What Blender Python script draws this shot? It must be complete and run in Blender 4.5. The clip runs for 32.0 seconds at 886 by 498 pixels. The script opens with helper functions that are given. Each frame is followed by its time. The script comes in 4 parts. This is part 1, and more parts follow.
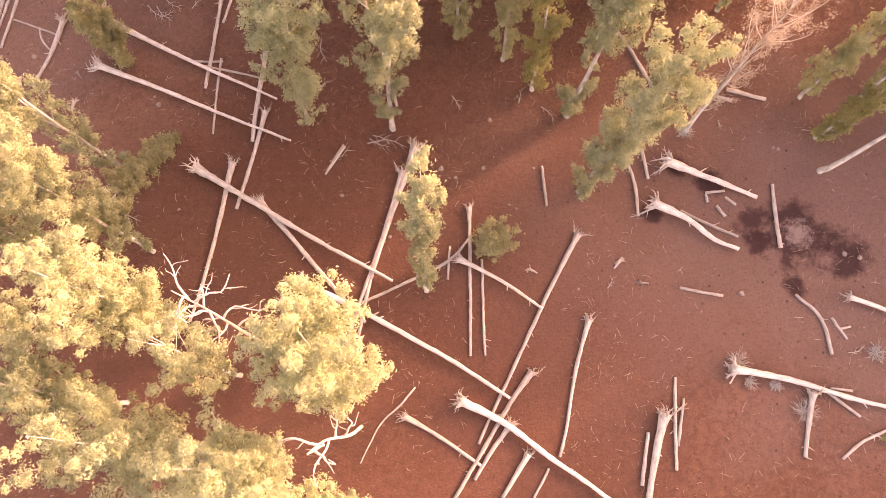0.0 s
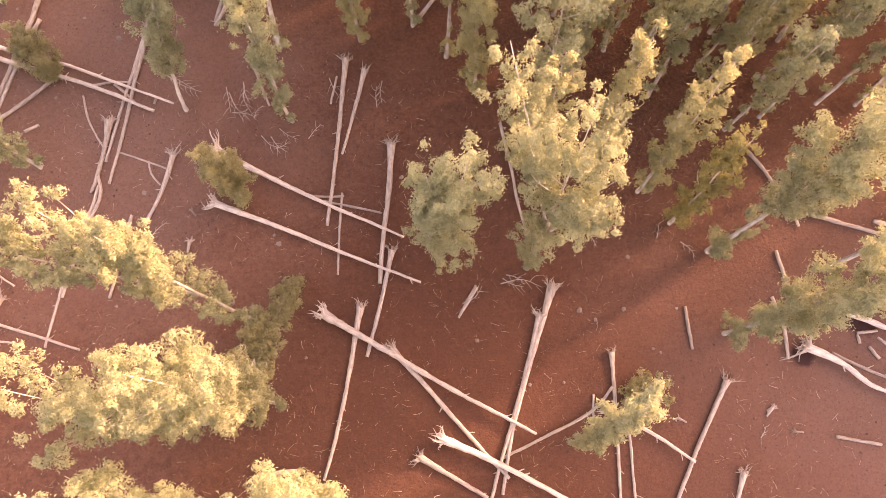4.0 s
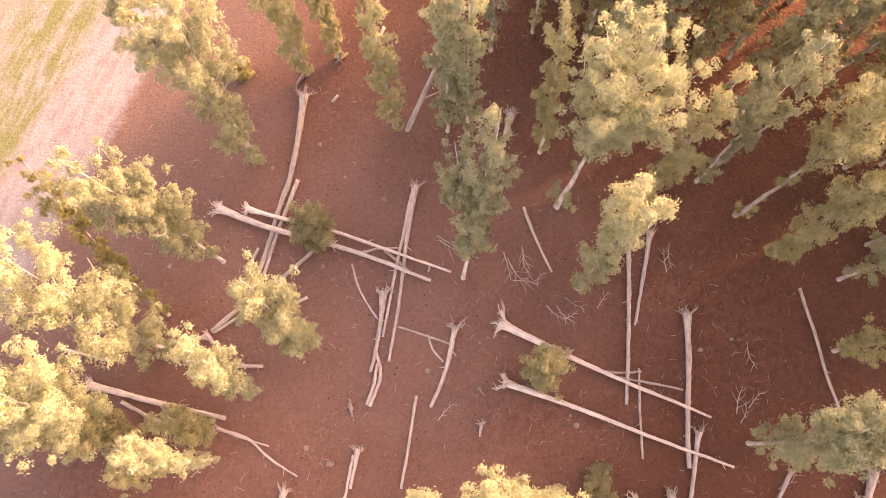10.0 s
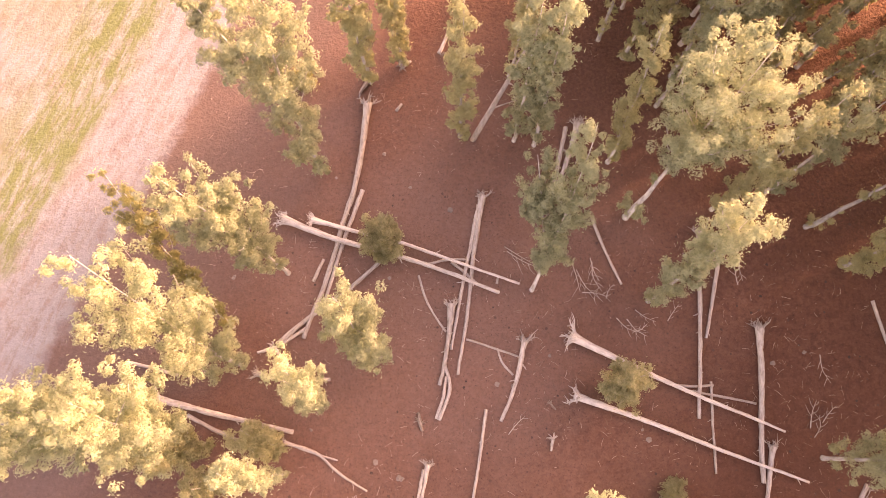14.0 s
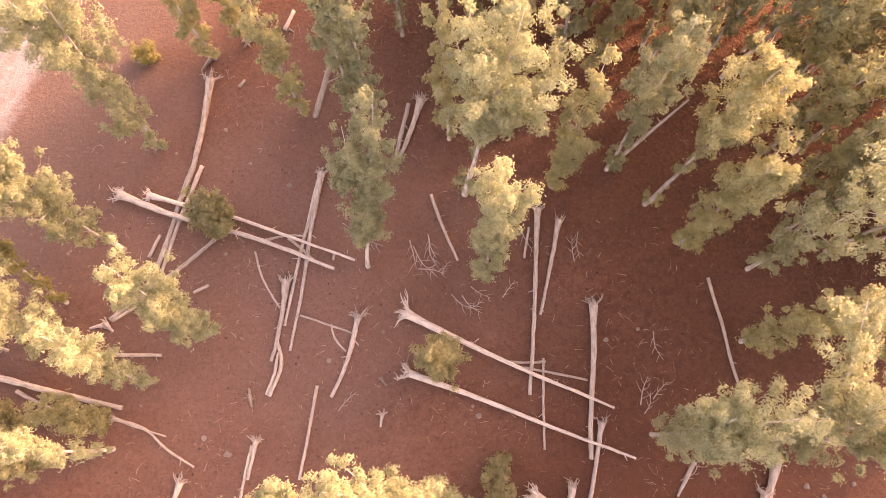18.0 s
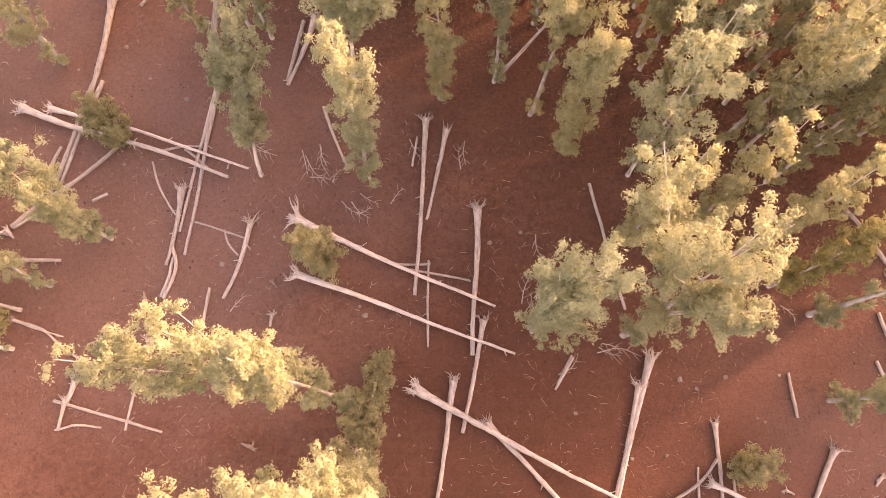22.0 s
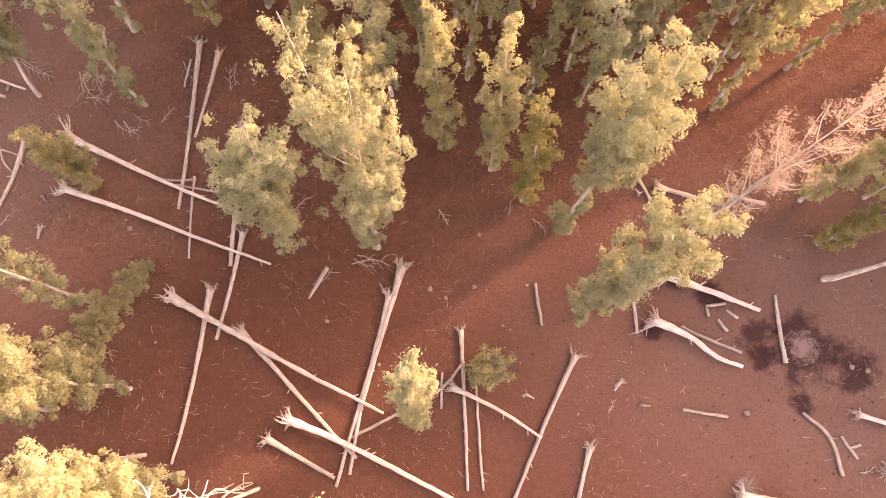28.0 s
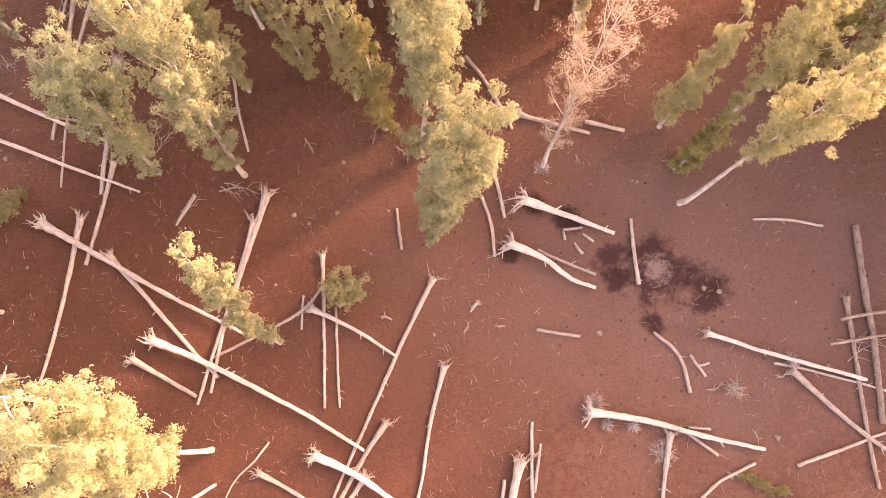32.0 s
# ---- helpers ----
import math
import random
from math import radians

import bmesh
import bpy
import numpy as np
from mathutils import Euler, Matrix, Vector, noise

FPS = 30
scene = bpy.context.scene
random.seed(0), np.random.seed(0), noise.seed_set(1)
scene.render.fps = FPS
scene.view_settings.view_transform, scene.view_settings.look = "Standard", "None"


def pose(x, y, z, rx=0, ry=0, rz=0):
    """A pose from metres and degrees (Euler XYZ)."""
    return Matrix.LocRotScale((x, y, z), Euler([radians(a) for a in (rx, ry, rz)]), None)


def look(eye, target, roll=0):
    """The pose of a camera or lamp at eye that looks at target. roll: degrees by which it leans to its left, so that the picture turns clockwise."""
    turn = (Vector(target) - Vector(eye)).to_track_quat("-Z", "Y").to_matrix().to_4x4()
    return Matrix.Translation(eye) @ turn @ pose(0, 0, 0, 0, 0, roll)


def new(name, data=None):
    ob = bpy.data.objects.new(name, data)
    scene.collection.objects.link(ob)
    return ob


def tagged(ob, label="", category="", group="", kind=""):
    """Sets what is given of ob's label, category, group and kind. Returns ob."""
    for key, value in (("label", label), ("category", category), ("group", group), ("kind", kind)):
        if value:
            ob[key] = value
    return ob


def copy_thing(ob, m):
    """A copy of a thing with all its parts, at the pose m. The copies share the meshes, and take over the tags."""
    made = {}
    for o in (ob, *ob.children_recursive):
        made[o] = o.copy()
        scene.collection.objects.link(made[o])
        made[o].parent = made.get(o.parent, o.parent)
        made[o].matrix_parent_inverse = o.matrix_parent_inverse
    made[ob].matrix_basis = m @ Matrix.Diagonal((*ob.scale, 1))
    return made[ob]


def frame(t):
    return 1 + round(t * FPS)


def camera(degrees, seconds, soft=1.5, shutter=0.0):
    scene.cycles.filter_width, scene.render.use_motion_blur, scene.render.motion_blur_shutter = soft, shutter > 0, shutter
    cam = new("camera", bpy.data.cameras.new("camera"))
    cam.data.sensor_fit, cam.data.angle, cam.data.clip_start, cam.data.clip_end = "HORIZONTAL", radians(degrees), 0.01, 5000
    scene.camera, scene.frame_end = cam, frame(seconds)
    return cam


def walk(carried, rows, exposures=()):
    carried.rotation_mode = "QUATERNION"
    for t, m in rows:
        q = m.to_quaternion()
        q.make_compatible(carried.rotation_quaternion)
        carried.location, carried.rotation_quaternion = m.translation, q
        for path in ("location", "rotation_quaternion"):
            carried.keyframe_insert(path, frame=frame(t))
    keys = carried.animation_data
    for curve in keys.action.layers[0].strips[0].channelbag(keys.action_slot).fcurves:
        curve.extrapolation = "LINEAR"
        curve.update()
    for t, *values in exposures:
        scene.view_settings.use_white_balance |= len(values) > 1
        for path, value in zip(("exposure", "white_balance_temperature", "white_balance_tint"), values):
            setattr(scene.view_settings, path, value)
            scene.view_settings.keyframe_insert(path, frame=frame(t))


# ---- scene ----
cam = camera(66.0, 32.0, soft=0.8)
PATH = [
    (0.0, 0.82, -3.18, 101.19, 10.664, 1.462, 0.250),
    (0.5, -1.59, -0.98, 101.17, 10.617, 1.363, 0.012),
    (1.0, -4.18, 1.69, 101.09, 10.616, 1.299, -0.177),
    (1.5, -6.71, 4.39, 101.10, 10.622, 1.258, -0.323),
    (2.0, -9.41, 7.33, 101.22, 10.644, 1.257, -0.443),
    (2.5, -12.07, 10.23, 101.32, 10.630, 1.229, -0.542),
    (3.0, -14.91, 13.37, 101.29, 10.603, 1.201, -0.613),
    (3.5, -17.69, 16.37, 101.22, 10.530, 1.149, -0.686),
    (5.5, -30.07, 28.42, 101.28, 10.143, 1.001, -1.071),
    (6.0, -33.46, 31.37, 101.23, 10.083, 0.979, -1.157),
    (6.5, -36.75, 34.04, 101.13, 10.045, 0.932, -1.246),
    (7.0, -40.22, 36.73, 101.09, 10.058, 0.901, -1.364),
    (7.5, -43.61, 39.12, 100.94, 10.083, 0.854, -1.480),
    (8.0, -47.33, 41.35, 100.85, 10.124, 0.833, -1.590),
    (8.5, -51.16, 43.14, 100.78, 10.148, 0.812, -1.686),
    (9.0, -55.43, 44.78, 100.69, 10.173, 0.829, -1.758),
    (9.5, -59.69, 46.12, 100.71, 10.177, 0.838, -1.805),
    (10.0, -64.38, 47.37, 100.83, 10.176, 0.890, -1.847),
    (10.5, -68.97, 48.44, 100.92, 10.162, 0.950, -1.895),
    (11.0, -73.81, 49.46, 100.94, 10.149, 1.077, -1.930),
    (11.5, -76.98, 50.18, 101.08, 10.117, 1.092, -1.945),
    (12.0, -78.81, 50.71, 100.96, 10.083, 1.069, -1.925),
    (12.5, -79.08, 50.96, 100.71, 10.039, 0.987, -1.887),
    (13.0, -78.21, 50.95, 100.49, 9.983, 0.882, -1.851),
    (13.5, -76.74, 50.71, 100.31, 9.918, 0.797, -1.820),
    (14.0, -74.64, 50.17, 100.14, 9.842, 0.723, -1.797),
    (14.5, -72.28, 49.68, 99.92, 9.788, 0.690, -1.774),
    (16.5, -60.79, 47.89, 99.20, 9.644, 0.567, -1.670),
    (17.0, -57.56, 47.45, 99.08, 9.631, 0.512, -1.664),
    (17.5, -54.46, 47.02, 99.00, 9.638, 0.466, -1.673),
    (18.0, -51.26, 46.42, 98.90, 9.653, 0.396, -1.705),
    (18.5, -48.61, 45.51, 98.91, 9.660, 0.364, -1.741),
    (19.0, -46.16, 44.17, 98.91, 9.648, 0.336, -1.788),
    (19.5, -44.11, 42.54, 98.98, 9.631, 0.337, -1.844),
    (20.0, -42.15, 40.52, 99.13, 9.608, 0.341, -1.900),
    (20.5, -40.39, 38.45, 99.25, 9.610, 0.376, -1.945),
    (21.0, -38.66, 36.10, 99.41, 9.612, 0.412, -1.986),
    (21.5, -37.01, 33.84, 99.61, 9.642, 0.452, -2.015),
    (22.0, -35.18, 31.58, 99.83, 9.688, 0.480, -2.032),
    (22.5, -33.27, 29.58, 100.00, 9.765, 0.533, -2.043),
    (23.0, -30.95, 27.69, 100.11, 9.844, 0.578, -2.042),
    (23.5, -28.45, 26.11, 100.15, 9.929, 0.627, -2.014),
    (24.0, -25.55, 24.67, 100.16, 9.995, 0.645, -1.987),
    (24.5, -22.55, 23.47, 100.19, 10.048, 0.661, -1.974),
    (25.0, -19.23, 22.38, 100.21, 10.072, 0.645, -1.958),
    (25.5, -15.94, 21.46, 100.22, 10.082, 0.667, -1.941),
    (27.5, -2.31, 17.77, 100.14, 10.029, 0.875, -1.896),
    (28.0, 1.02, 16.70, 100.02, 9.997, 0.967, -1.912),
    (28.5, 4.11, 15.67, 99.98, 9.966, 1.096, -1.936),
    (29.0, 7.21, 14.51, 99.91, 9.926, 1.220, -1.957),
    (29.5, 10.05, 13.35, 99.87, 9.883, 1.353, -1.980),
    (30.0, 12.82, 12.02, 99.84, 9.803, 1.453, -1.985),
    (30.5, 15.32, 10.71, 99.78, 9.693, 1.529, -1.972),
    (31.0, 17.86, 9.28, 99.74, 9.541, 1.559, -1.965),
    (31.5, 20.11, 7.82, 99.83, 9.372, 1.599, -1.991),
    (32.0, 22.33, 6.14, 100.02, 9.182, 1.641, -2.031),
]
walk(cam, [(t, pose(x, y, z, rx, ry, rz)) for t, x, y, z, rx, ry, rz in PATH],
     [(0, 2.86, 10500, 50), (32, 2.86, 10500, 50)])

# ---- world, sun ----
SUN_ELEV, SUN_AZ = radians(18.5), radians(31)
world = bpy.data.worlds.new("evening_sky")
scene.world = world
world.use_nodes = True
wn = world.node_tree
sky = wn.nodes.new("ShaderNodeTexSky")
sky.sky_type, sky.sun_disc = "NISHITA", False
sky.sun_elevation, sky.sun_rotation = SUN_ELEV, radians(90) - SUN_AZ
sky.dust_density, sky.ozone_density = 3.0, 0.6
wn.links.new(sky.outputs[0], wn.nodes["Background"].inputs[0])
wn.nodes["Background"].inputs[1].default_value = 0.182
sun = new("sun", bpy.data.lights.new("sun", "SUN"))
sun.data.energy, sun.data.angle, sun.data.color = 1.37, radians(3.0), (1.0, 0.945, 0.86)
sun_way = Vector((math.cos(SUN_AZ) * math.cos(SUN_ELEV), math.sin(SUN_AZ) * math.cos(SUN_ELEV), math.sin(SUN_ELEV)))
sun.matrix_world = look(sun_way * 400, (0, 0, 0))


# ---- materials ----
def nodes_of(name):
    m = bpy.data.materials.new(name)
    m.use_nodes = True
    nt = m.node_tree
    return m, nt, nt.nodes["Principled BSDF"]


def noise_tex(nt, vec, scale, detail=4.0, rough=0.55, distort=0.0):
    n = nt.nodes.new("ShaderNodeTexNoise")
    n.inputs["Scale"].default_value, n.inputs["Detail"].default_value = scale, detail
    n.inputs["Roughness"].default_value, n.inputs["Distortion"].default_value = rough, distort
    nt.links.new(vec, n.inputs["Vector"])
    return n.outputs["Fac"]


def ramp(nt, fac, stops):
    r = nt.nodes.new("ShaderNodeValToRGB")
    els = r.color_ramp.elements
    while len(els) < len(stops):
        els.new(0.5)
    for el, (p, c) in zip(els, stops):
        el.position, el.color = p, (*c, 1) if len(c) == 3 else c
    nt.links.new(fac, r.inputs[0])
    return r.outputs[0]


def mix(nt, fac, a, b, mode="MIX"):
    m = nt.nodes.new("ShaderNodeMix")
    m.data_type, m.blend_type = "RGBA", mode
    for sock, v in ((m.inputs[0], fac), (m.inputs[6], a), (m.inputs[7], b)):
        if hasattr(v, "is_linked"):
            nt.links.new(v, sock)
        elif isinstance(v, (int, float)):
            sock.default_value = v
        else:
            sock.default_value = (*v, 1)
    return m.outputs[2]


def maths(nt, op, a, b=0.0, c=0.0):
    m = nt.nodes.new("ShaderNodeMath")
    m.operation = op
    for i, v in enumerate((a, b, c)):
        if hasattr(v, "is_linked"):
            nt.links.new(v, m.inputs[i])
        else:
            m.inputs[i].default_value = v
    return m.outputs[0]


def bump(nt, bsdf, height, strength, distance):
    b = nt.nodes.new("ShaderNodeBump")
    b.inputs["Strength"].default_value, b.inputs["Distance"].default_value = strength, distance
    nt.links.new(height, b.inputs["Height"])
    nt.links.new(b.outputs[0], bsdf.inputs["Normal"])


def coords(nt, which="Object"):
    return nt.nodes.new("ShaderNodeTexCoord").outputs[which]


def soil_material():
    """Bare trampled red earth; a sandy track and thin grass along the north-west, dung-dark mud round the troughs."""
    m, nt, b = nodes_of("red_earth")
    vec = coords(nt)
    sep = nt.nodes.new("ShaderNodeSeparateXYZ")
    nt.links.new(vec, sep.inputs[0])
    x, y = sep.outputs[0], sep.outputs[1]
    broad = noise_tex(nt, vec, 0.035, 5, 0.6)
    mid = noise_tex(nt, vec, 0.35, 6, 0.62)
    fine = noise_tex(nt, vec, 1.5, 6, 0.72)
    col = ramp(nt, broad, [(0.32, (0.114, 0.045, 0.027)), (0.52, (0.138, 0.057, 0.034)), (0.72, (0.167, 0.073, 0.047))])
    col = mix(nt, ramp(nt, mid, [(0.35, (0, 0, 0)), (0.7, (0.55, 0.55, 0.55))]), col, (0.105, 0.042, 0.025))
    col = mix(nt, ramp(nt, fine, [(0.45, (0, 0, 0)), (0.75, (0.35, 0.35, 0.35))]), col, (0.211, 0.102, 0.065))
    worn = noise_tex(nt, vec, 0.9, 8, 0.74, 0.6)
    col = mix(nt, ramp(nt, worn, [(0.40, (0.65, 0.65, 0.65)), (0.52, (0, 0, 0))]), col, (0.078, 0.032, 0.020))
    col = mix(nt, ramp(nt, worn, [(0.54, (0, 0, 0)), (0.72, (0.55, 0.55, 0.55))]), col, (0.183, 0.090, 0.060))
    specks = nt.nodes.new("ShaderNodeTexVoronoi")
    specks.inputs["Scale"].default_value = 0.55
    nt.links.new(vec, specks.inputs["Vector"])
    col = mix(nt, ramp(nt, specks.outputs["Distance"], [(0.06, (0.3, 0.3, 0.3)), (0.16, (0, 0, 0))]), col, (0.069, 0.032, 0.020))
    # dusty paler earth round the feeding place, darker earth where the herd stands
    # tones at (-42, -2) and (8, -16) put missing tree shade into the soil colour
    for mx, my, mr, tone in ((30.0, 22.0, 40.0, (0.164, 0.087, 0.064)), (66.0, 18.0, 44.0, (0.183, 0.109, 0.087)), (-22.0, 20.0, 36.0, (0.100, 0.039, 0.023)), (-42.0, -2.0, 34.0, (0.084, 0.037, 0.025)), (8.0, -16.0, 36.0, (0.100, 0.041, 0.027)), (-80.0, 62.0, 52.0, (0.201, 0.117, 0.089))):
        d = maths(nt, "SQRT", maths(nt, "ADD", maths(nt, "POWER", maths(nt, "SUBTRACT", x, mx), 2.0), maths(nt, "POWER", maths(nt, "SUBTRACT", y, my), 2.0)))
        d = maths(nt, "ADD", maths(nt, "DIVIDE", d, mr), maths(nt, "MULTIPLY_ADD", noise_tex(nt, vec, 0.08, 6, 0.65), 1.2, -0.6))
        col = mix(nt, mix(nt, 1.0, ramp(nt, d, [(0.25, (0.75, 0.75, 0.75)), (1.1, (0, 0, 0))]), ramp(nt, fine, [(0.35, (0.6, 0.6, 0.6)), (0.6, (1, 1, 1))]), "MULTIPLY"), col, tone)
    grit = noise_tex(nt, vec, 2.9, 5, 0.75)
    col = mix(nt, ramp(nt, grit, [(0.56, (0, 0, 0)), (0.72, (0.4, 0.4, 0.4))]), col, (0.244, 0.125, 0.083))
    col = mix(nt, ramp(nt, grit, [(0.33, (0.7, 0.7, 0.7)), (0.44, (0, 0, 0))]), col, (0.053, 0.021, 0.013))
    # under the trees: redder litter
    away = maths(nt, "ADD", maths(nt, "MULTIPLY", x, 0.72), y)
    away = maths(nt, "ADD", away, maths(nt, "MULTIPLY", broad, 30.0))
    wood = ramp(nt, maths(nt, "MULTIPLY_ADD", away, 0.02, -0.95), [(0.10, (0, 0, 0)), (0.55, (0.8, 0.8, 0.8))])
    wood = mix(nt, ramp(nt, maths(nt, "MULTIPLY", x, 0.01), [(0.18, (0, 0, 0)), (0.42, (0.85, 0.85, 0.85))]), wood, (0, 0, 0))
    litter = ramp(nt, noise_tex(nt, vec, 2.0, 9, 0.8), [(0.38, (0.064, 0.026, 0.016)), (0.55, (0.133, 0.059, 0.036)), (0.75, (0.220, 0.116, 0.077))])
    col = mix(nt, wood, col, litter)
    # sandy track and pasture beyond it; soil beside them greyed in place of shade
    side = maths(nt, "MULTIPLY_ADD", x, -0.895, maths(nt, "MULTIPLY", y, 0.446))
    side = maths(nt, "ADD", side, maths(nt, "MULTIPLY_ADD", mid, 5.0, maths(nt, "MULTIPLY", broad, 6.0)))
    shade_margin = ramp(nt, maths(nt, "MULTIPLY_ADD", side, 0.03, -3.55), [(0.1, (0, 0, 0)), (0.6, (0.75, 0.75, 0.75))])
    col = mix(nt, shade_margin, col, ramp(nt, fine, [(0.35, (0.098, 0.064, 0.052)), (0.7, (0.140, 0.096, 0.079))]))
    sand = ramp(nt, fine, [(0.3, (0.176, 0.163, 0.157)), (0.7, (0.230, 0.213, 0.206))])
    flecks = noise_tex(nt, vec, 0.8, 7, 0.78)
    sand = mix(nt, ramp(nt, flecks, [(0.34, (0.8, 0.8, 0.8)), (0.42, (0, 0, 0))]), sand, (0.125, 0.098, 0.082))
    mp = nt.nodes.new("ShaderNodeMapping")
    mp.vector_type = "TEXTURE"
    mp.inputs["Rotation"].default_value, mp.inputs["Scale"].default_value = (0, 0, radians(64)), (5.0, 1.2, 1)
    nt.links.new(vec, mp.inputs[0])
    ruts = noise_tex(nt, mp.outputs[0], 0.8, 5, 0.65)
    sand = mix(nt, mix(nt, 1.0, ramp(nt, ruts, [(0.42, (0.7, 0.7, 0.7)), (0.56, (0, 0, 0))]), ramp(nt, noise_tex(nt, vec, 0.5, 6, 0.75), [(0.38, (0, 0, 0)), (0.55, (1, 1, 1))]), "MULTIPLY"), sand, (0.165, 0.118, 0.094))
    on_sand = ramp(nt, maths(nt, "MULTIPLY_ADD", side, 0.4, -58.9), [(0.0, (0, 0, 0)), (1.0, (1, 1, 1))])
    col = mix(nt, on_sand, col, sand)
    grass = ramp(nt, noise_tex(nt, vec, 1.7, 7, 0.7), [(0.3, (0.075, 0.090, 0.026)), (0.6, (0.115, 0.128, 0.040)), (0.8, (0.20, 0.185, 0.165))])
    patch = ramp(nt, noise_tex(nt, mp.outputs[0], 0.45, 9, 0.8), [(0.40, (0, 0, 0)), (0.54, (0.9, 0.9, 0.9))])
    on_grass = ramp(nt, maths(nt, "MULTIPLY_ADD", side, 0.05, -7.95), [(0.0, (0, 0, 0)), (0.14, (1, 1, 1)), (0.45, (1, 1, 1)), (0.75, (0.4, 0.4, 0.4))])
    col = mix(nt, mix(nt, 1.0, on_grass, patch, "MULTIPLY"), col, grass)
    # pasture beyond the wood to the north-east
    ne = ramp(nt, maths(nt, "MULTIPLY_ADD", maths(nt, "ADD", maths(nt, "MULTIPLY", x, 0.6), maths(nt, "MULTIPLY_ADD", broad, 8.0, y)), 0.2, -22.6), [(0.0, (0, 0, 0)), (1.0, (0.8, 0.8, 0.8))])
    col = mix(nt, ne, col, sand)
    # trampled mud by the feeding place
    for mx, my, mr in ((44.6, 20.0, 2.6), (45.2, 16.8, 2.4), (51.0, 17.6, 6.2), (58.2, 14.8, 4.0), (49.8, 10.4, 2.0), (38.6, 26.2, 2.6), (34.0, 28.6, 2.2), (29.8, 21.0, 1.8)):
        d = maths(nt, "SQRT", maths(nt, "ADD", maths(nt, "POWER", maths(nt, "SUBTRACT", x, mx), 2.0), maths(nt, "POWER", maths(nt, "SUBTRACT", y, my), 2.0)))
        d = maths(nt, "ADD", maths(nt, "DIVIDE", d, mr), maths(nt, "MULTIPLY_ADD", noise_tex(nt, vec, 0.30, 8, 0.70), 2.4, -1.2))
        col = mix(nt, ramp(nt, d, [(0.5, (0.88, 0.88, 0.88)), (1.25, (0, 0, 0))]), col, (0.040, 0.017, 0.015))
    # trodden straw in the middle of the mud
    d = maths(nt, "SQRT", maths(nt, "ADD", maths(nt, "POWER", maths(nt, "SUBTRACT", x, 51.2), 2.0), maths(nt, "POWER", maths(nt, "SUBTRACT", y, 18.2), 2.0)))
    d = maths(nt, "ADD", maths(nt, "DIVIDE", d, 2.6), maths(nt, "MULTIPLY_ADD", noise_tex(nt, vec, 0.9, 9, 0.8), 3.6, -1.8))
    col = mix(nt, ramp(nt, d, [(0.3, (0.85, 0.85, 0.85)), (1.0, (0, 0, 0))]), col, (0.23, 0.155, 0.130))
    nt.links.new(col, b.inputs["Base Color"])
    b.inputs["Roughness"].default_value = 0.95
    b.inputs["Specular IOR Level"].default_value = 0.15
    h = maths(nt, "ADD", maths(nt, "MULTIPLY", mid, 0.6), maths(nt, "MULTIPLY", noise_tex(nt, vec, 1.9, 6, 0.68), 1.0))
    # trodden smooth in the open, cloddy under the trees
    clods = nt.nodes.new("ShaderNodeTexVoronoi")
    clods.inputs["Scale"].default_value = 2.2
    nt.links.new(vec, clods.inputs["Vector"])
    h = maths(nt, "ADD", maths(nt, "MULTIPLY", h, 0.42), maths(nt, "MULTIPLY", maths(nt, "MULTIPLY", wood, 0.45), maths(nt, "MULTIPLY_ADD", clods.outputs["Distance"], -0.8, h)))
    bump(nt, b, h, 0.9, 0.5)
    return m


def wood_material(name, dark, light, scale=1.0, streak=7.0):
    """Bleached, barkless timber with long grey checks."""
    m, nt, b = nodes_of(name)
    mp = nt.nodes.new("ShaderNodeMapping")
    nt.links.new(coords(nt, "UV"), mp.inputs[0])
    mp.inputs["Scale"].default_value = (streak, 0.6, 1)
    info = nt.nodes.new("ShaderNodeObjectInfo")
    long = noise_tex(nt, mp.outputs[0], 1.6 * scale, 6, 0.65, 0.4)
    blot = noise_tex(nt, coords(nt), 0.7, 4, 0.6)
    col = ramp(nt, long, [(0.30, dark), (0.55, light), (0.8, tuple(min(1, c * 1.18) for c in light))])
    col = mix(nt, ramp(nt, blot, [(0.45, (0, 0, 0)), (0.75, (0.45, 0.45, 0.45))]), col, dark)
    tone = maths(nt, "MULTIPLY_ADD", info.outputs["Random"], 0.35, 0.78)
    col = mix(nt, 1.0, col, mix(nt, tone, (0, 0, 0), (1, 1, 1)), "MULTIPLY")
    nt.links.new(col, b.inputs["Base Color"])
    b.inputs["Roughness"].default_value = 0.85
    b.inputs["Specular IOR Level"].default_value = 0.2
    bump(nt, b, long, 0.8, 0.08)
    return m


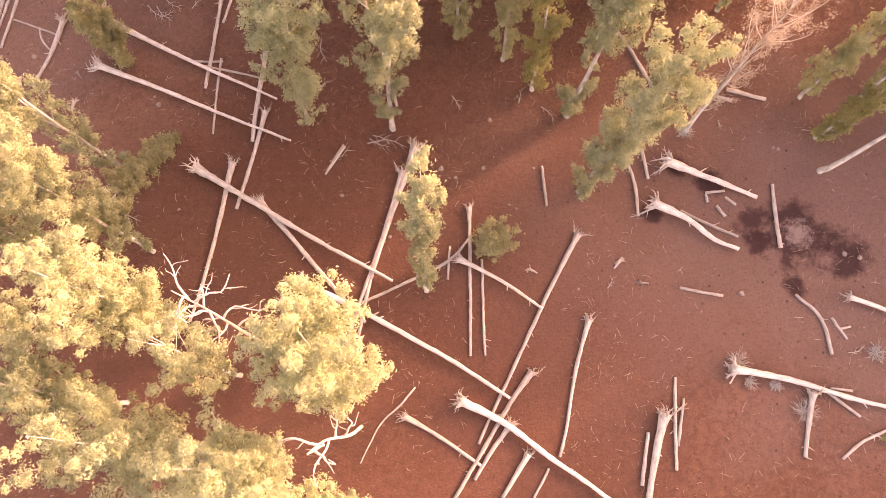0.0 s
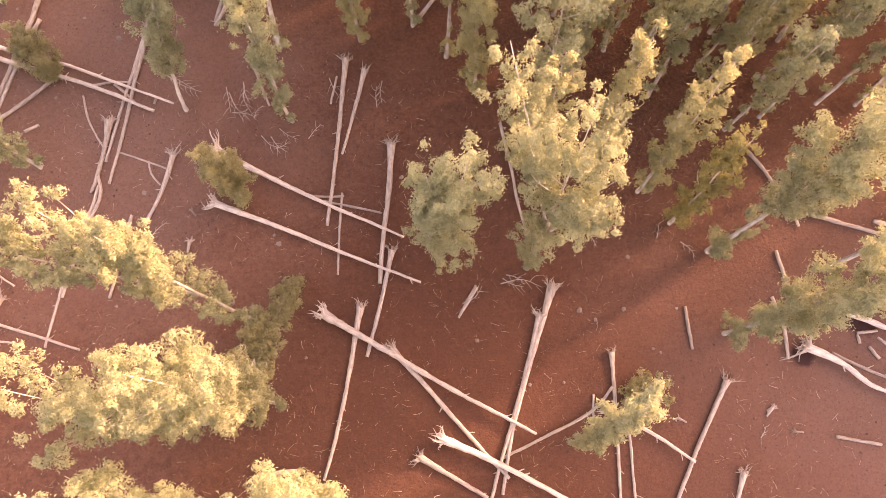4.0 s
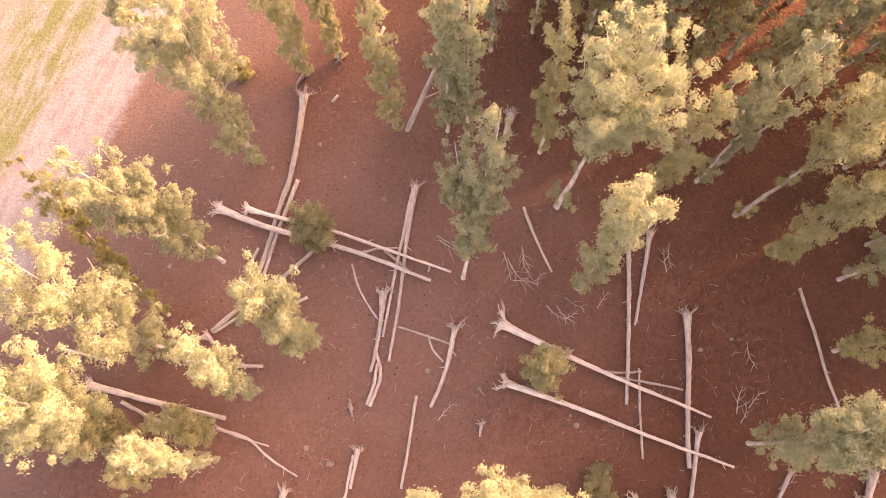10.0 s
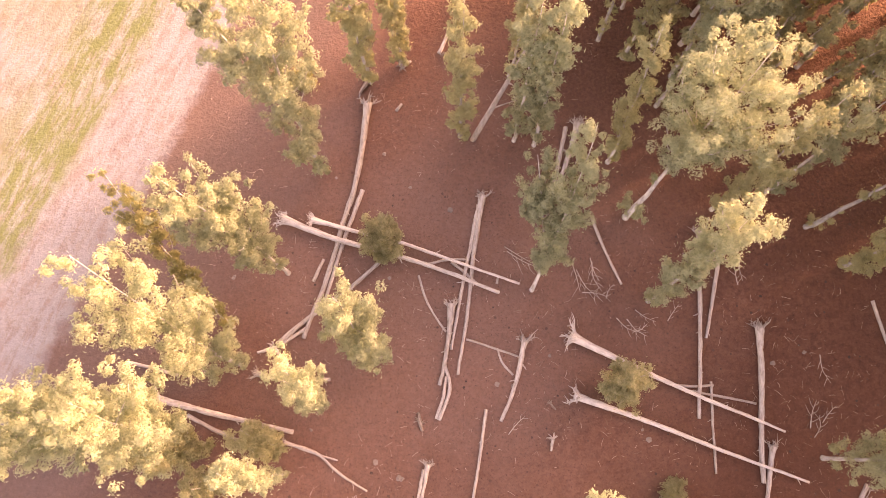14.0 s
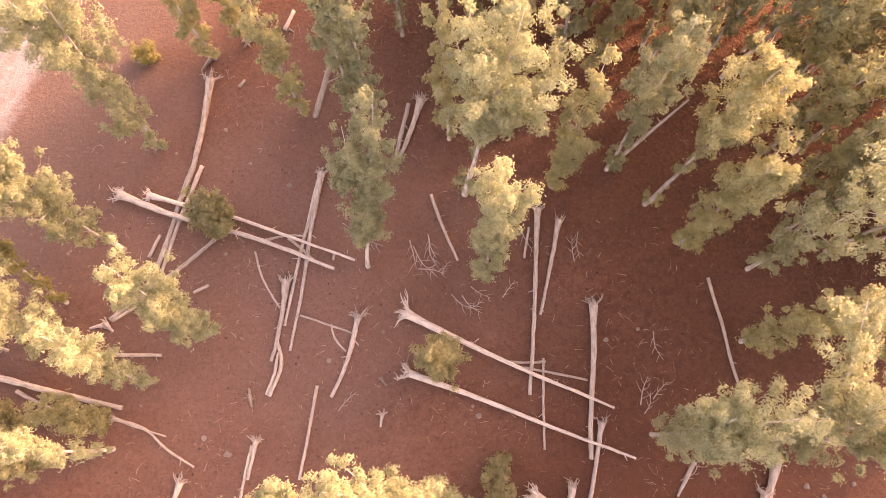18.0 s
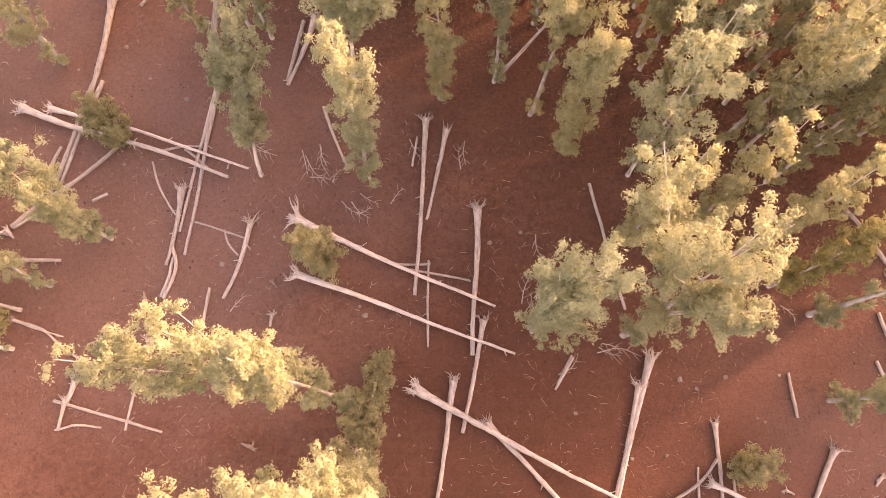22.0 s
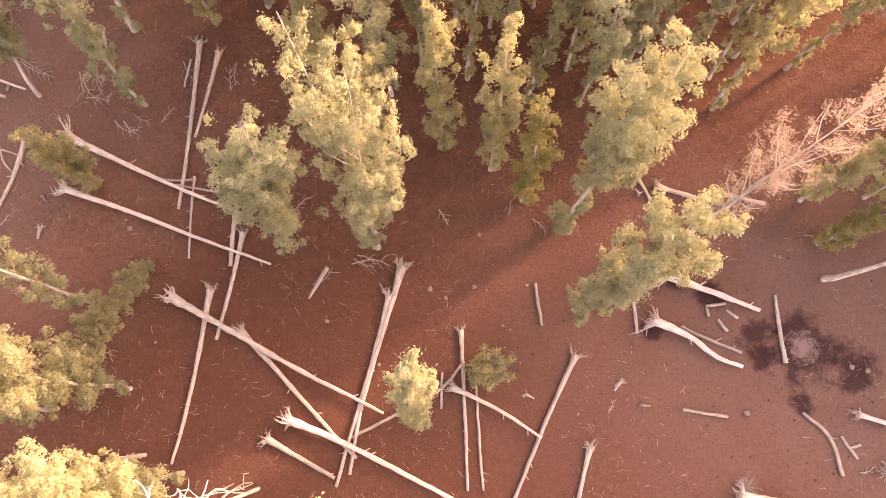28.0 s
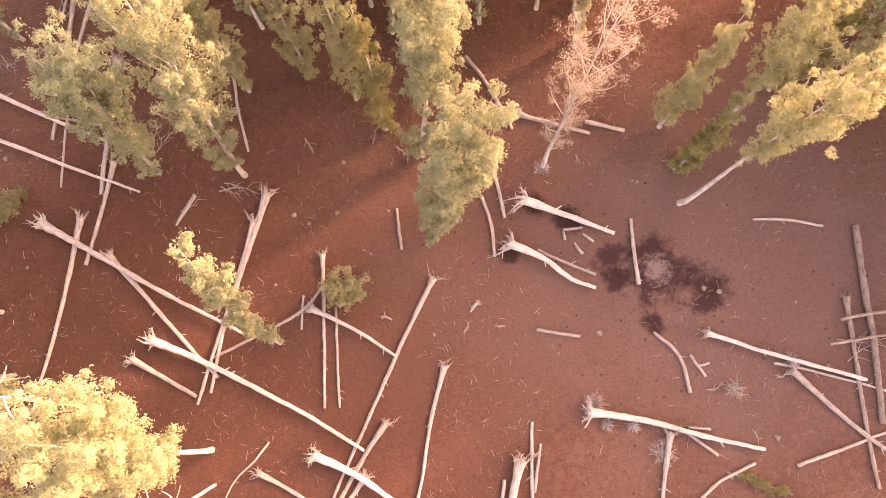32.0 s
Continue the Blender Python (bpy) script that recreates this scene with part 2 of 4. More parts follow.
def leaf_material(name, dark, light, warm, glow=0.58):
    """Gum leaves: each leaf has its own tone; thin enough to let light through."""
    m, nt, b = nodes_of(name)
    geo = nt.nodes.new("ShaderNodeNewGeometry")
    info = nt.nodes.new("ShaderNodeObjectInfo")
    patch = noise_tex(nt, coords(nt), 0.22, 3, 0.5)
    r = geo.outputs["Random Per Island"]
    col = ramp(nt, r, [(0.0, dark), (0.55, light), (1.0, warm)])
    col = mix(nt, ramp(nt, patch, [(0.4, (0, 0, 0)), (0.65, (0.6, 0.6, 0.6))]), col, light)
    tone = maths(nt, "MULTIPLY_ADD", info.outputs["Random"], 0.25, 0.85)
    col = mix(nt, 1.0, col, mix(nt, tone, (0, 0, 0), (1, 1, 1)), "MULTIPLY")
    nt.links.new(col, b.inputs["Base Color"])
    b.inputs["Roughness"].default_value = 0.75
    b.inputs["Specular IOR Level"].default_value = 0.1
    tr = nt.nodes.new("ShaderNodeBsdfTranslucent")
    nt.links.new(col, tr.inputs[0])
    ms = nt.nodes.new("ShaderNodeMixShader")
    ms.inputs[0].default_value = glow
    nt.links.new(b.outputs[0], ms.inputs[1])
    nt.links.new(tr.outputs[0], ms.inputs[2])
    nt.links.new(ms.outputs[0], nt.nodes["Material Output"].inputs[0])
    return m


SOIL = soil_material()
LOG = wood_material("bleached_log_wood", (0.25, 0.192, 0.156), (0.47, 0.385, 0.325))
LOG_PALE = wood_material("palest_log_wood", (0.36, 0.295, 0.25), (0.60, 0.515, 0.45))
LOG_DARK = wood_material("weathered_brown_wood", (0.13, 0.085, 0.062), (0.34, 0.25, 0.195))
BARK = wood_material("pale_gum_bark", (0.25, 0.20, 0.165), (0.60, 0.54, 0.475), 0.6, 3.0)
LEAF_YELLOW = leaf_material("sunlit_gum_leaf", (0.302, 0.308, 0.175), (0.418, 0.422, 0.251), (0.478, 0.472, 0.296))
LEAF_GREEN = leaf_material("green_gum_leaf", (0.257, 0.23, 0.098), (0.362, 0.322, 0.14), (0.441, 0.38, 0.172))
LEAF_OLIVE = leaf_material("olive_gum_leaf", (0.352, 0.335, 0.174), (0.471, 0.442, 0.235), (0.543, 0.49, 0.278))
LEAF_GREY = leaf_material("grey_green_leaf", (0.284, 0.262, 0.14), (0.389, 0.36, 0.195), (0.462, 0.42, 0.242))
LEAF_DEAD = leaf_material("dry_brown_leaf", (0.36, 0.28, 0.21), (0.48, 0.385, 0.31), (0.56, 0.47, 0.39))


# ---- mesh helpers ----
def mesh_from(name, verts, faces, material, smooth=True, uvs=None):
    me = bpy.data.meshes.new(name)
    verts = np.asarray(verts, dtype=np.float32)
    faces = np.asarray(faces, dtype=np.int32)
    k = faces.shape[1]
    me.vertices.add(len(verts))
    me.vertices.foreach_set("co", verts.ravel())
    me.loops.add(faces.size)
    me.loops.foreach_set("vertex_index", faces.ravel())
    me.polygons.add(len(faces))
    me.polygons.foreach_set("loop_start", np.arange(0, faces.size, k, dtype=np.int32))
    me.polygons.foreach_set("loop_total", np.full(len(faces), k, dtype=np.int32))
    me.polygons.foreach_set("use_smooth", np.full(len(faces), smooth, dtype=bool))
    if uvs is not None:
        layer = me.uv_layers.new(name="UVMap")
        layer.data.foreach_set("uv", np.asarray(uvs, dtype=np.float32)[faces.ravel()].ravel())
    me.update(calc_edges=True)
    me.materials.append(material)
    return me


def smooth_line(points, step):
    """Catmull-Rom line through the points, cut about every step metres."""
    p = [np.array(q, float) for q in points]
    p = [2 * p[0] - p[1], *p, 2 * p[-1] - p[-2]]
    out = []
    for i in range(1, len(p) - 2):
        n = max(2, int(np.linalg.norm(p[i + 1] - p[i]) / step))
        for k in range(n):
            t = k / n
            out.append(0.5 * (2 * p[i] + (p[i + 1] - p[i - 1]) * t + (2 * p[i - 1] - 5 * p[i] + 4 * p[i + 1] - p[i + 2]) * t * t
                              + (3 * p[i] - p[i - 1] - 3 * p[i + 1] + p[i + 2]) * t ** 3))
    out.append(p[-2])
    return np.array(out)


def tube(line, radii, sides, rng, rough=0.08):
    """Verts, quads and uvs of a closed, slightly uneven tube along a line."""
    line, radii = np.asarray(line, float), np.asarray(radii, float)
    n = len(line)
    tang = np.gradient(line, axis=0)
    tang /= np.linalg.norm(tang, axis=1, keepdims=True) + 1e-9
    ref = np.array([0, 0, 1.0]) if abs(tang[0, 2]) < 0.8 else np.array([1.0, 0, 0])
    u = np.cross(tang, ref)
    u /= np.linalg.norm(u, axis=1, keepdims=True) + 1e-9
    v = np.cross(tang, u)
    ang = np.linspace(0, 2 * math.pi, sides, endpoint=False)
    wob = 1 + rough * rng.standard_normal((n, sides))
    ring = (u[:, None] * np.cos(ang)[None, :, None] + v[:, None] * np.sin(ang)[None, :, None]) * (radii[:, None] * wob)[..., None]
    verts = (line[:, None] + ring).reshape(-1, 3)
    dist = np.r_[0, np.cumsum(np.linalg.norm(np.diff(line, axis=0), axis=1))]
    uvs = np.stack([np.tile(np.arange(sides) / sides, n), np.repeat(dist, sides)], 1)
    i, j = np.meshgrid(np.arange(n - 1), np.arange(sides), indexing="ij")
    a, b = i * sides + j, i * sides + (j + 1) % sides
    faces = np.stack([a, b, b + sides, a + sides], -1).reshape(-1, 4)
    caps = []
    for base, c in ((0, line[0] - tang[0] * radii[0] * 0.1), ((n - 1) * sides, line[-1] + tang[-1] * radii[-1] * 0.1)):
        k = len(verts)
        verts = np.vstack([verts, c])
        uvs = np.vstack([uvs, [0.5, 0]])
        for s in range(0, sides, 2):
            q = [base + s, base + (s + 1) % sides, base + (s + 2) % sides, k]
            caps.append(q if base else q[::-1])
    return verts, np.vstack([faces, caps]), uvs


def joined(pieces):
    vs, fs, us, off = [], [], [], 0
    for v, f, u in pieces:
        vs.append(v)
        fs.append(np.asarray(f) + off)
        us.append(u)
        off += len(v)
    return np.vstack(vs), np.vstack(fs), np.vstack(us)


def part(name, me, parent, label=""):
    ob = new(name, me)
    ob.parent = parent
    if label:
        tagged(ob, label)
    return ob


def thing(name, x, y, z, label, category, group="", kind=""):
    ob = new(name)
    ob.location = (x, y, z)
    ob.empty_display_size = 0.5
    return tagged(ob, label, category, group, kind)


# ---- ground ----
def ground_height(x, y):
    return 0.10 * noise.noise((x * 0.11, y * 0.11, 0.0)) + 0.04 * noise.noise((x * 0.6, y * 0.6, 3.0))


def build_ground():
    def axis(lo, hi, step):
        mid = list(np.arange(lo, hi + 0.1, step))
        far, d, left, right = 0, step, [], []
        while far < 2600:
            d *= 1.5
            far += d
            left.append(lo - far)
            right.append(hi + far)
        return left[::-1] + mid + right
    xs, ys = axis(-160, 110, 1.15), axis(-45, 150, 1.15)
    verts = [(x, y, ground_height(x, y)) for y in ys for x in xs]
    w = len(xs)
    i, j = np.meshgrid(np.arange(len(ys) - 1), np.arange(w - 1), indexing="ij")
    a = i * w + j
    faces = np.stack([a, a + 1, a + 1 + w, a + w], -1).reshape(-1, 4)
    ob = new("ground", mesh_from("ground", verts, faces, SOIL))
    tagged(ob, "bare trampled red-brown earth with a sandy track and thin grass", "ground", kind="structure")


build_ground()
LOGS_GROUP = "felled trunks in the clearing"
rng_logs = np.random.default_rng(11)


# ---- felled trunks ----
def root_crown(pos, way, r, rng):
    """Torn roots that fan out from a butt: gnarled, forking pieces of tapered tube."""
    way = np.array([way[0], way[1], 0.0])
    way /= np.linalg.norm(way)
    side = np.array([-way[1], way[0], 0.0])
    pieces = []
    wide = rng.uniform(0.6, 1.15)
    for k in range(15):
        a = 2 * math.pi * k / 15 + rng.uniform(-0.25, 0.25)
        spread = rng.uniform(0.35, 1.2) * wide
        out = side * math.cos(a) * spread + np.array([0, 0, 1.0]) * math.sin(a) * spread * 0.75 - way * rng.uniform(0.5, 1.1)
        length = r * rng.uniform(1.8, 3.6) * (1.35 if rng.uniform(0, 1) < 0.15 else 1.0)
        p0 = pos + way * r * 1.3 + side * math.cos(a) * r * 0.6 + np.array([0, 0, math.sin(a) * r * 0.6])
        p1 = p0 + out * length * 0.45 + rng.standard_normal(3) * 0.12 * r
        p2 = p0 + out * length * 0.75 + rng.standard_normal(3) * 0.4 * r
        p3 = p2 + (out + rng.standard_normal(3) * 0.7) * length * 0.3
        for p in (p1, p2, p3):
            p[2] = max(p[2], 0.06)
        line = smooth_line([p0, p1, p2, p3], 0.4)
        pieces.append(tube(line, np.linspace(r * 0.40, r * 0.05, len(line)), 6, rng, 0.14))
        for fork in range(2):
            q = line[int(len(line) * rng.uniform(0.4, 0.7))] + 0.0
            e = q + (out * 0.6 + rng.standard_normal(3) * 0.6) * length * rng.uniform(0.25, 0.5)
            e[2] = max(e[2], 0.05)
            l = smooth_line([q, (q + e) / 2 + rng.standard_normal(3) * 0.08, e], 0.4)
            pieces.append(tube(l, np.linspace(r * 0.15, r * 0.03, len(l)), 5, rng, 0.1))
    return pieces


def felled_log(points, r0, r1, roots=False, material=None, label="", lift=0.0, over=False):
    """A log on the ground; over: it lies across other logs and is bleached palest."""
    rng = rng_logs
    mat = material or (LOG_PALE if over else LOG)
    lift = lift or (0.55 if over else 0.0)
    x0, y0 = points[0]
    pts = [(x - x0, y - y0, 0.0) for x, y in points]
    line = smooth_line(pts, 0.8)
    n = len(line)
    f = np.linspace(0, 1, n)
    bend = np.cumsum(rng.standard_normal((n, 2)) * 0.03, axis=0)
    bend -= np.outer(1 - f, bend[0]) + np.outer(f, bend[-1])
    line[:, :2] += bend * 0.8
    radii = r0 + (r1 - r0) * f ** 0.8
    radii = radii * (1 + 0.05 * np.sin(f * n * 0.9 + rng.uniform(0, 6)) + 0.04 * rng.standard_normal(n))
    if roots:
        radii *= 1 + 0.55 * np.exp(-f * n * 0.8 / (3.2 * r0 + 0.4))
    line[:, 2] = radii * 0.82 + lift
    if not label:
        size = "thick" if r0 > 0.62 else "thin" if r0 < 0.36 else "long"
        label = f"{size} bleached {'uprooted trunk with torn roots' if roots else 'barkless log'} lying {'across other logs' if over else 'on red earth'}"
    log = thing("felled_trunk" if roots else "log", x0, y0, 0, label, "log", LOGS_GROUP)
    v, fc, uv = tube(line, radii, 10, rng, 0.05)
    stem = part("stem", mesh_from("stem", v, fc, mat, True, uv), log)
    if roots:
        me = mesh_from("root_crown", *joined(root_crown(line[0], line[min(3, n - 1)] - line[0], r0, rng))[:2], mat)
        part("root_crown", me, log, "splayed torn roots at the butt")
    if n * 0.8 > 9:
        for k in range(rng.integers(1, 4)):
            i = int(n * rng.uniform(0.3, 0.95))
            t = line[min(i + 1, n - 1)] - line[max(i - 1, 0)]
            t /= np.linalg.norm(t)
            out = np.array([-t[1], t[0], 0.0]) * rng.choice([-1, 1]) + [0, 0, rng.uniform(0.0, 0.7)] + t * rng.uniform(0.3, 1.0)
            p = line[i]
            e = p + out * (radii[i] + rng.uniform(0.1, 0.75))
            l = smooth_line([p, (p + e) / 2 + rng.standard_normal(3) * 0.04, e], 0.3)
            l[:, 2] = np.maximum(l[:, 2], 0.08)
            vv, ff, uu = tube(l, np.linspace(radii[i] * 0.42, radii[i] * 0.16, len(l)), 6, rng, 0.08)
            part("branch_stub", mesh_from("branch_stub", vv, ff, mat, True, uu), stem, "broken branch stub")
    return log


felled_log([(-86.2, 90.8), (-88.2, 78.3), (-90.0, 72.7), (-92.5, 64.2), (-96.1, 55.0)], 0.49, 0.31, roots=True)
felled_log([(-87.2, 77.0), (-89.8, 70.1), (-92.8, 60.8)], 0.35, 0.25)
felled_log([(-93.1, 66.6), (-94.7, 63.3)], 0.23, 0.25)
felled_log([(-99.1, 72.7), (-90.8, 69.3), (-78.7, 65.4), (-67.3, 60.7)], 0.49, 0.25, roots=True, over=True)
felled_log([(-94.8, 72.5), (-89.1, 70.8), (-81.3, 68.5), (-71.9, 64.7), (-64.3, 61.9)], 0.35, 0.18, roots=True, over=True)
felled_log([(-77.9, 65.3), (-74.4, 65.9), (-71.5, 65.8)], 0.23, 0.15)
felled_log([(-74.2, 65.5), (-72.6, 64.2), (-70.5, 62.2)], 0.23, 0.18)
felled_log([(-69.2, 75.5), (-70.8, 66.9), (-72.3, 57.5), (-73.8, 49.1)], 0.40, 0.21, roots=True)
felled_log([(-69.8, 74.1), (-71.8, 66.0), (-73.3, 59.2), (-74.6, 52.7)], 0.29, 0.21)
felled_log([(-84.0, 66.6), (-89.6, 61.8), (-95.5, 57.8), (-99.8, 54.3)], 0.26, 0.37)
felled_log([(-74.4, 59.4), (-75.3, 52.6), (-76.5, 47.7)], 0.43, 0.25, roots=True)
felled_log([(-75.7, 50.9), (-75.0, 47.2), (-76.7, 42.8)], 0.26, 0.28)
felled_log([(-75.5, 48.9), (-76.0, 46.0), (-77.1, 43.0)], 0.20, 0.25)
felled_log([(-79.1, 63.7), (-77.8, 59.4), (-75.3, 55.3)], 0.17, 0.15)
felled_log([(-63.9, 53.9), (-65.6, 47.3), (-67.9, 42.4)], 0.38, 0.25, roots=True)
felled_log([(-72.4, 54.1), (-68.6, 52.8), (-64.5, 51.2)], 0.17, 0.15)
felled_log([(-67.9, 52.7), (-67.4, 50.7), (-65.8, 48.8)], 0.14, 0.15)
felled_log([(-69.9, 44.1), (-71.2, 37.1), (-72.4, 31.3)], 0.23, 0.21)
felled_log([(-53.0, 71.5), (-51.1, 65.8), (-49.3, 61.4)], 0.26, 0.18)
felled_log([(-34.2, 67.0), (-36.2, 58.8), (-37.7, 53.2)], 0.35, 0.21, roots=True)
felled_log([(-37.3, 68.9), (-38.2, 58.7), (-38.9, 50.2), (-39.8, 41.9)], 0.38, 0.25, roots=True)
felled_log([(-38.7, 66.1), (-39.6, 61.5)], 0.20, 0.15)
felled_log([(-30.0, 54.7), (-30.6, 45.4), (-31.5, 37.5), (-31.7, 32.9)], 0.43, 0.34, roots=True)
felled_log([(-29.9, 37.9), (-31.9, 28.9), (-33.6, 22.1)], 0.35, 0.27, roots=True)
felled_log([(-57.3, 54.1), (-48.0, 49.2), (-42.4, 46.4), (-36.8, 43.8), (-28.1, 39.8)], 0.52, 0.18, roots=True, over=True)
felled_log([(-42.5, 46.6), (-39.9, 46.4), (-37.3, 46.5)], 0.23, 0.18)
felled_log([(-57.3, 45.6), (-47.5, 41.9), (-35.7, 36.9), (-25.6, 32.9)], 0.46, 0.18, roots=True, over=True)
felled_log([(-37.6, 47.0), (-37.9, 40.2), (-38.1, 34.3)], 0.20, 0.18)
felled_log([(-40.4, 45.7), (-36.0, 44.8), (-31.5, 43.7)], 0.20, 0.18)
felled_log([(-17.4, 32.4), (-19.9, 28.1)], 0.20, 0.15)
felled_log([(-40.2, 28.6), (-29.1, 22.1), (-20.2, 16.8), (-9.3, 10.9)], 0.52, 0.22, roots=True, over=True)
felled_log([(-30.1, 23.4), (-23.2, 15.7), (-16.7, 8.4), (-13.3, 4.8)], 0.40, 0.27, roots=True)
felled_log([(-22.9, 10.5), (-15.4, 7.2), (-5.5, 2.0), (1.1, -1.8), (7.9, -6.1)], 0.49, 0.24, roots=True, over=True)
felled_log([(-26.1, 7.9), (-21.6, 5.2), (-16.4, 2.2)], 0.40, 0.27, roots=True)
felled_log([(-34.6, 29.5), (-36.2, 19.4), (-37.6, 12.4), (-39.6, 4.8)], 0.41, 0.22, roots=True)
felled_log([(-6.2, 31.9), (-9.5, 21.4), (-12.5, 11.9), (-14.3, 2.6)], 0.49, 0.24, roots=True)
felled_log([(-8.1, 28.0), (-10.3, 19.8), (-13.3, 10.3), (-16.2, 1.0)], 0.37, 0.24, roots=True)
felled_log([(2.0, 17.3), (-1.1, 13.9), (-7.6, 10.6), (-14.1, 7.6)], 0.23, 0.21)
felled_log([(2.1, 22.3), (2.2, 11.4), (2.2, -0.1)], 0.29, 0.21, roots=True)
felled_log([(4.0, 14.3), (4.2, 5.9), (4.4, -0.1)], 0.20, 0.18)
felled_log([(0.5, 14.2), (6.9, 10.9), (12.9, 6.8)], 0.34, 0.21, roots=True, over=True)
felled_log([(-0.8, 16.3), (-1.1, 11.2)], 0.17, 0.18)
felled_log([(18.5, 18.1), (13.9, 9.4), (8.4, -2.0), (3.4, -12.5)], 0.37, 0.21, roots=True)
felled_log([(19.7, 5.3), (17.7, -1.2), (16.0, -9.7), (14.9, -14.2)], 0.34, 0.21, roots=True)
felled_log([(0.8, -6.4), (7.7, -10.0), (12.4, -13.5), (21.7, -19.9)], 0.52, 0.28, roots=True, over=True)
felled_log([(-7.3, -8.7), (-2.0, -11.7), (3.7, -15.5)], 0.32, 0.22, roots=True)
felled_log([(11.2, -2.3), (8.1, -6.5), (4.4, -12.8), (-0.0, -19.9)], 0.38, 0.25, roots=True)
felled_log([(8.1, -9.5), (5.2, -13.6), (2.8, -17.4)], 0.35, 0.25, roots=True)
felled_log([(10.4, -13.8), (6.7, -19.8)], 0.35, 0.28, roots=True)
felled_log([(13.3, -15.8), (11.1, -19.8)], 0.20, 0.18)
felled_log([(-5.8, -4.6), (-7.8, -7.0), (-10.8, -9.8), (-13.5, -15.3)], 0.17, 0.09)
felled_log([(31.9, 29.3), (39.0, 26.4), (45.3, 23.6)], 0.58, 0.28, roots=True, over=True)
felled_log([(29.8, 22.7), (34.8, 20.2), (38.5, 17.2), (42.0, 15.7)], 0.52, 0.28, roots=True, over=True)
felled_log([(34.0, 21.7), (38.5, 19.3), (42.3, 17.7)], 0.23, 0.22)
felled_log([(27.4, 36.9), (28.6, 31.8), (29.4, 26.7)], 0.26, 0.25)
felled_log([(26.1, 30.0), (27.4, 25.5), (27.6, 20.9)], 0.26, 0.25)
felled_log([(48.0, 25.8), (48.0, 21.1), (48.4, 16.0)], 0.26, 0.31)
felled_log([(37.9, 24.5), (40.8, 24.8)], 0.20, 0.22)
felled_log([(40.8, 23.8), (42.3, 22.6)], 0.20, 0.22)
felled_log([(39.4, 22.5), (40.6, 20.8)], 0.23, 0.25)
felled_log([(37.9, 24.3), (38.1, 23.0)], 0.20, 0.22)
felled_log([(33.2, 10.0), (39.4, 8.8)], 0.23, 0.22)
felled_log([(50.0, 9.0), (53.3, 5.4), (54.4, 0.3)], 0.23, 0.27)
felled_log([(54.9, 5.6), (56.8, 2.5)], 0.23, 0.18)
felled_log([(57.5, 4.4), (56.0, 4.0), (55.3, 4.7)], 0.20, 0.15)
felled_log([(57.3, 8.6), (67.5, 4.9), (78.9, 1.3)], 0.32, 0.27, roots=True, over=True)
felled_log([(66.6, 4.0), (72.0, 2.7), (81.8, -0.4)], 0.23, 0.15)
felled_log([(68.8, 3.0), (75.1, -3.5), (80.7, -8.4)], 0.40, 0.30, roots=True)
felled_log([(39.7, -1.8), (48.4, -3.4), (56.0, -5.7), (63.8, -7.7)], 0.49, 0.27, roots=True, over=True)
felled_log([(53.0, -4.8), (57.5, -8.4)], 0.26, 0.21)
felled_log([(53.8, -4.5), (56.8, -4.8)], 0.20, 0.21)
felled_log([(51.1, -5.0), (50.2, -9.2), (49.3, -14.0)], 0.40, 0.27, roots=True)
felled_log([(62.5, -9.6), (57.8, -11.7), (54.5, -14.2)], 0.23, 0.21)
felled_log([(81.0, -6.0), (74.6, -8.1), (68.3, -10.1)], 0.20, 0.27)
felled_log([(80.5, 23.5), (80.5, 13.4), (80.8, 6.9), (80.6, -4.8)], 0.49, 0.40, material=LOG_DARK)
felled_log([(77.8, 13.1), (77.9, 5.5), (78.2, -4.0), (79.0, -13.5)], 0.34, 0.27, roots=True, material=LOG_DARK)
felled_log([(65.9, 25.0), (70.9, 24.6), (75.9, 23.6)], 0.20, 0.21)
felled_log([(42.3, 41.1), (48.1, 39.4)], 0.32, 0.30)
felled_log([(32.3, 42.7), (37.5, 40.9), (42.9, 39.2)], 0.34, 0.27, roots=True)
felled_log([(28.6, 46.0), (30.0, 43.5), (31.2, 40.5)], 0.26, 0.21)
felled_log([(31.8, -3.0), (31.2, -15.9)], 0.23, 0.25)
felled_log([(32.8, -6.0), (31.6, -12.6)], 0.20, 0.22)
felled_log([(29.9, -8.1), (28.4, -13.4), (27.1, -19.8)], 0.58, 0.43, roots=True)
felled_log([(27.5, -10.7), (26.3, -18.0)], 0.26, 0.28)
felled_log([(76.4, 9.8), (79.7, 10.4), (84.2, 10.8)], 0.26, 0.21, material=LOG_DARK, lift=0.7, label="weathered brown limb lying across a long log")
felled_log([(74.5, 6.4), (78.9, 7.0), (83.7, 7.6)], 0.23, 0.18, material=LOG_DARK, lift=0.7, label="weathered brown limb lying across a long log")
felled_log([(-17.2, 32.1), (-20.1, 27.6)], 0.20, 0.18)
felled_log([(-48.9, 5.7), (-43.2, 6.2)], 0.26, 0.30)
felled_log([(-121.3, 52.3), (-114.3, 50.3)], 0.23, 0.25)
felled_log([(-117.6, 47.2), (-112.3, 45.6), (-104.9, 43.7), (-97.5, 41.8)], 0.46, 0.31, roots=True)
felled_log([(-112.7, 44.6), (-109.0, 42.6), (-104.5, 40.5)], 0.29, 0.25)
felled_log([(-102.9, 50.2), (-100.0, 49.3), (-92.2, 49.0)], 0.29, 0.25, roots=True)
felled_log([(-98.8, 40.4), (-94.4, 38.8), (-91.2, 36.0), (-87.1, 33.4)], 0.23, 0.15, roots=True)
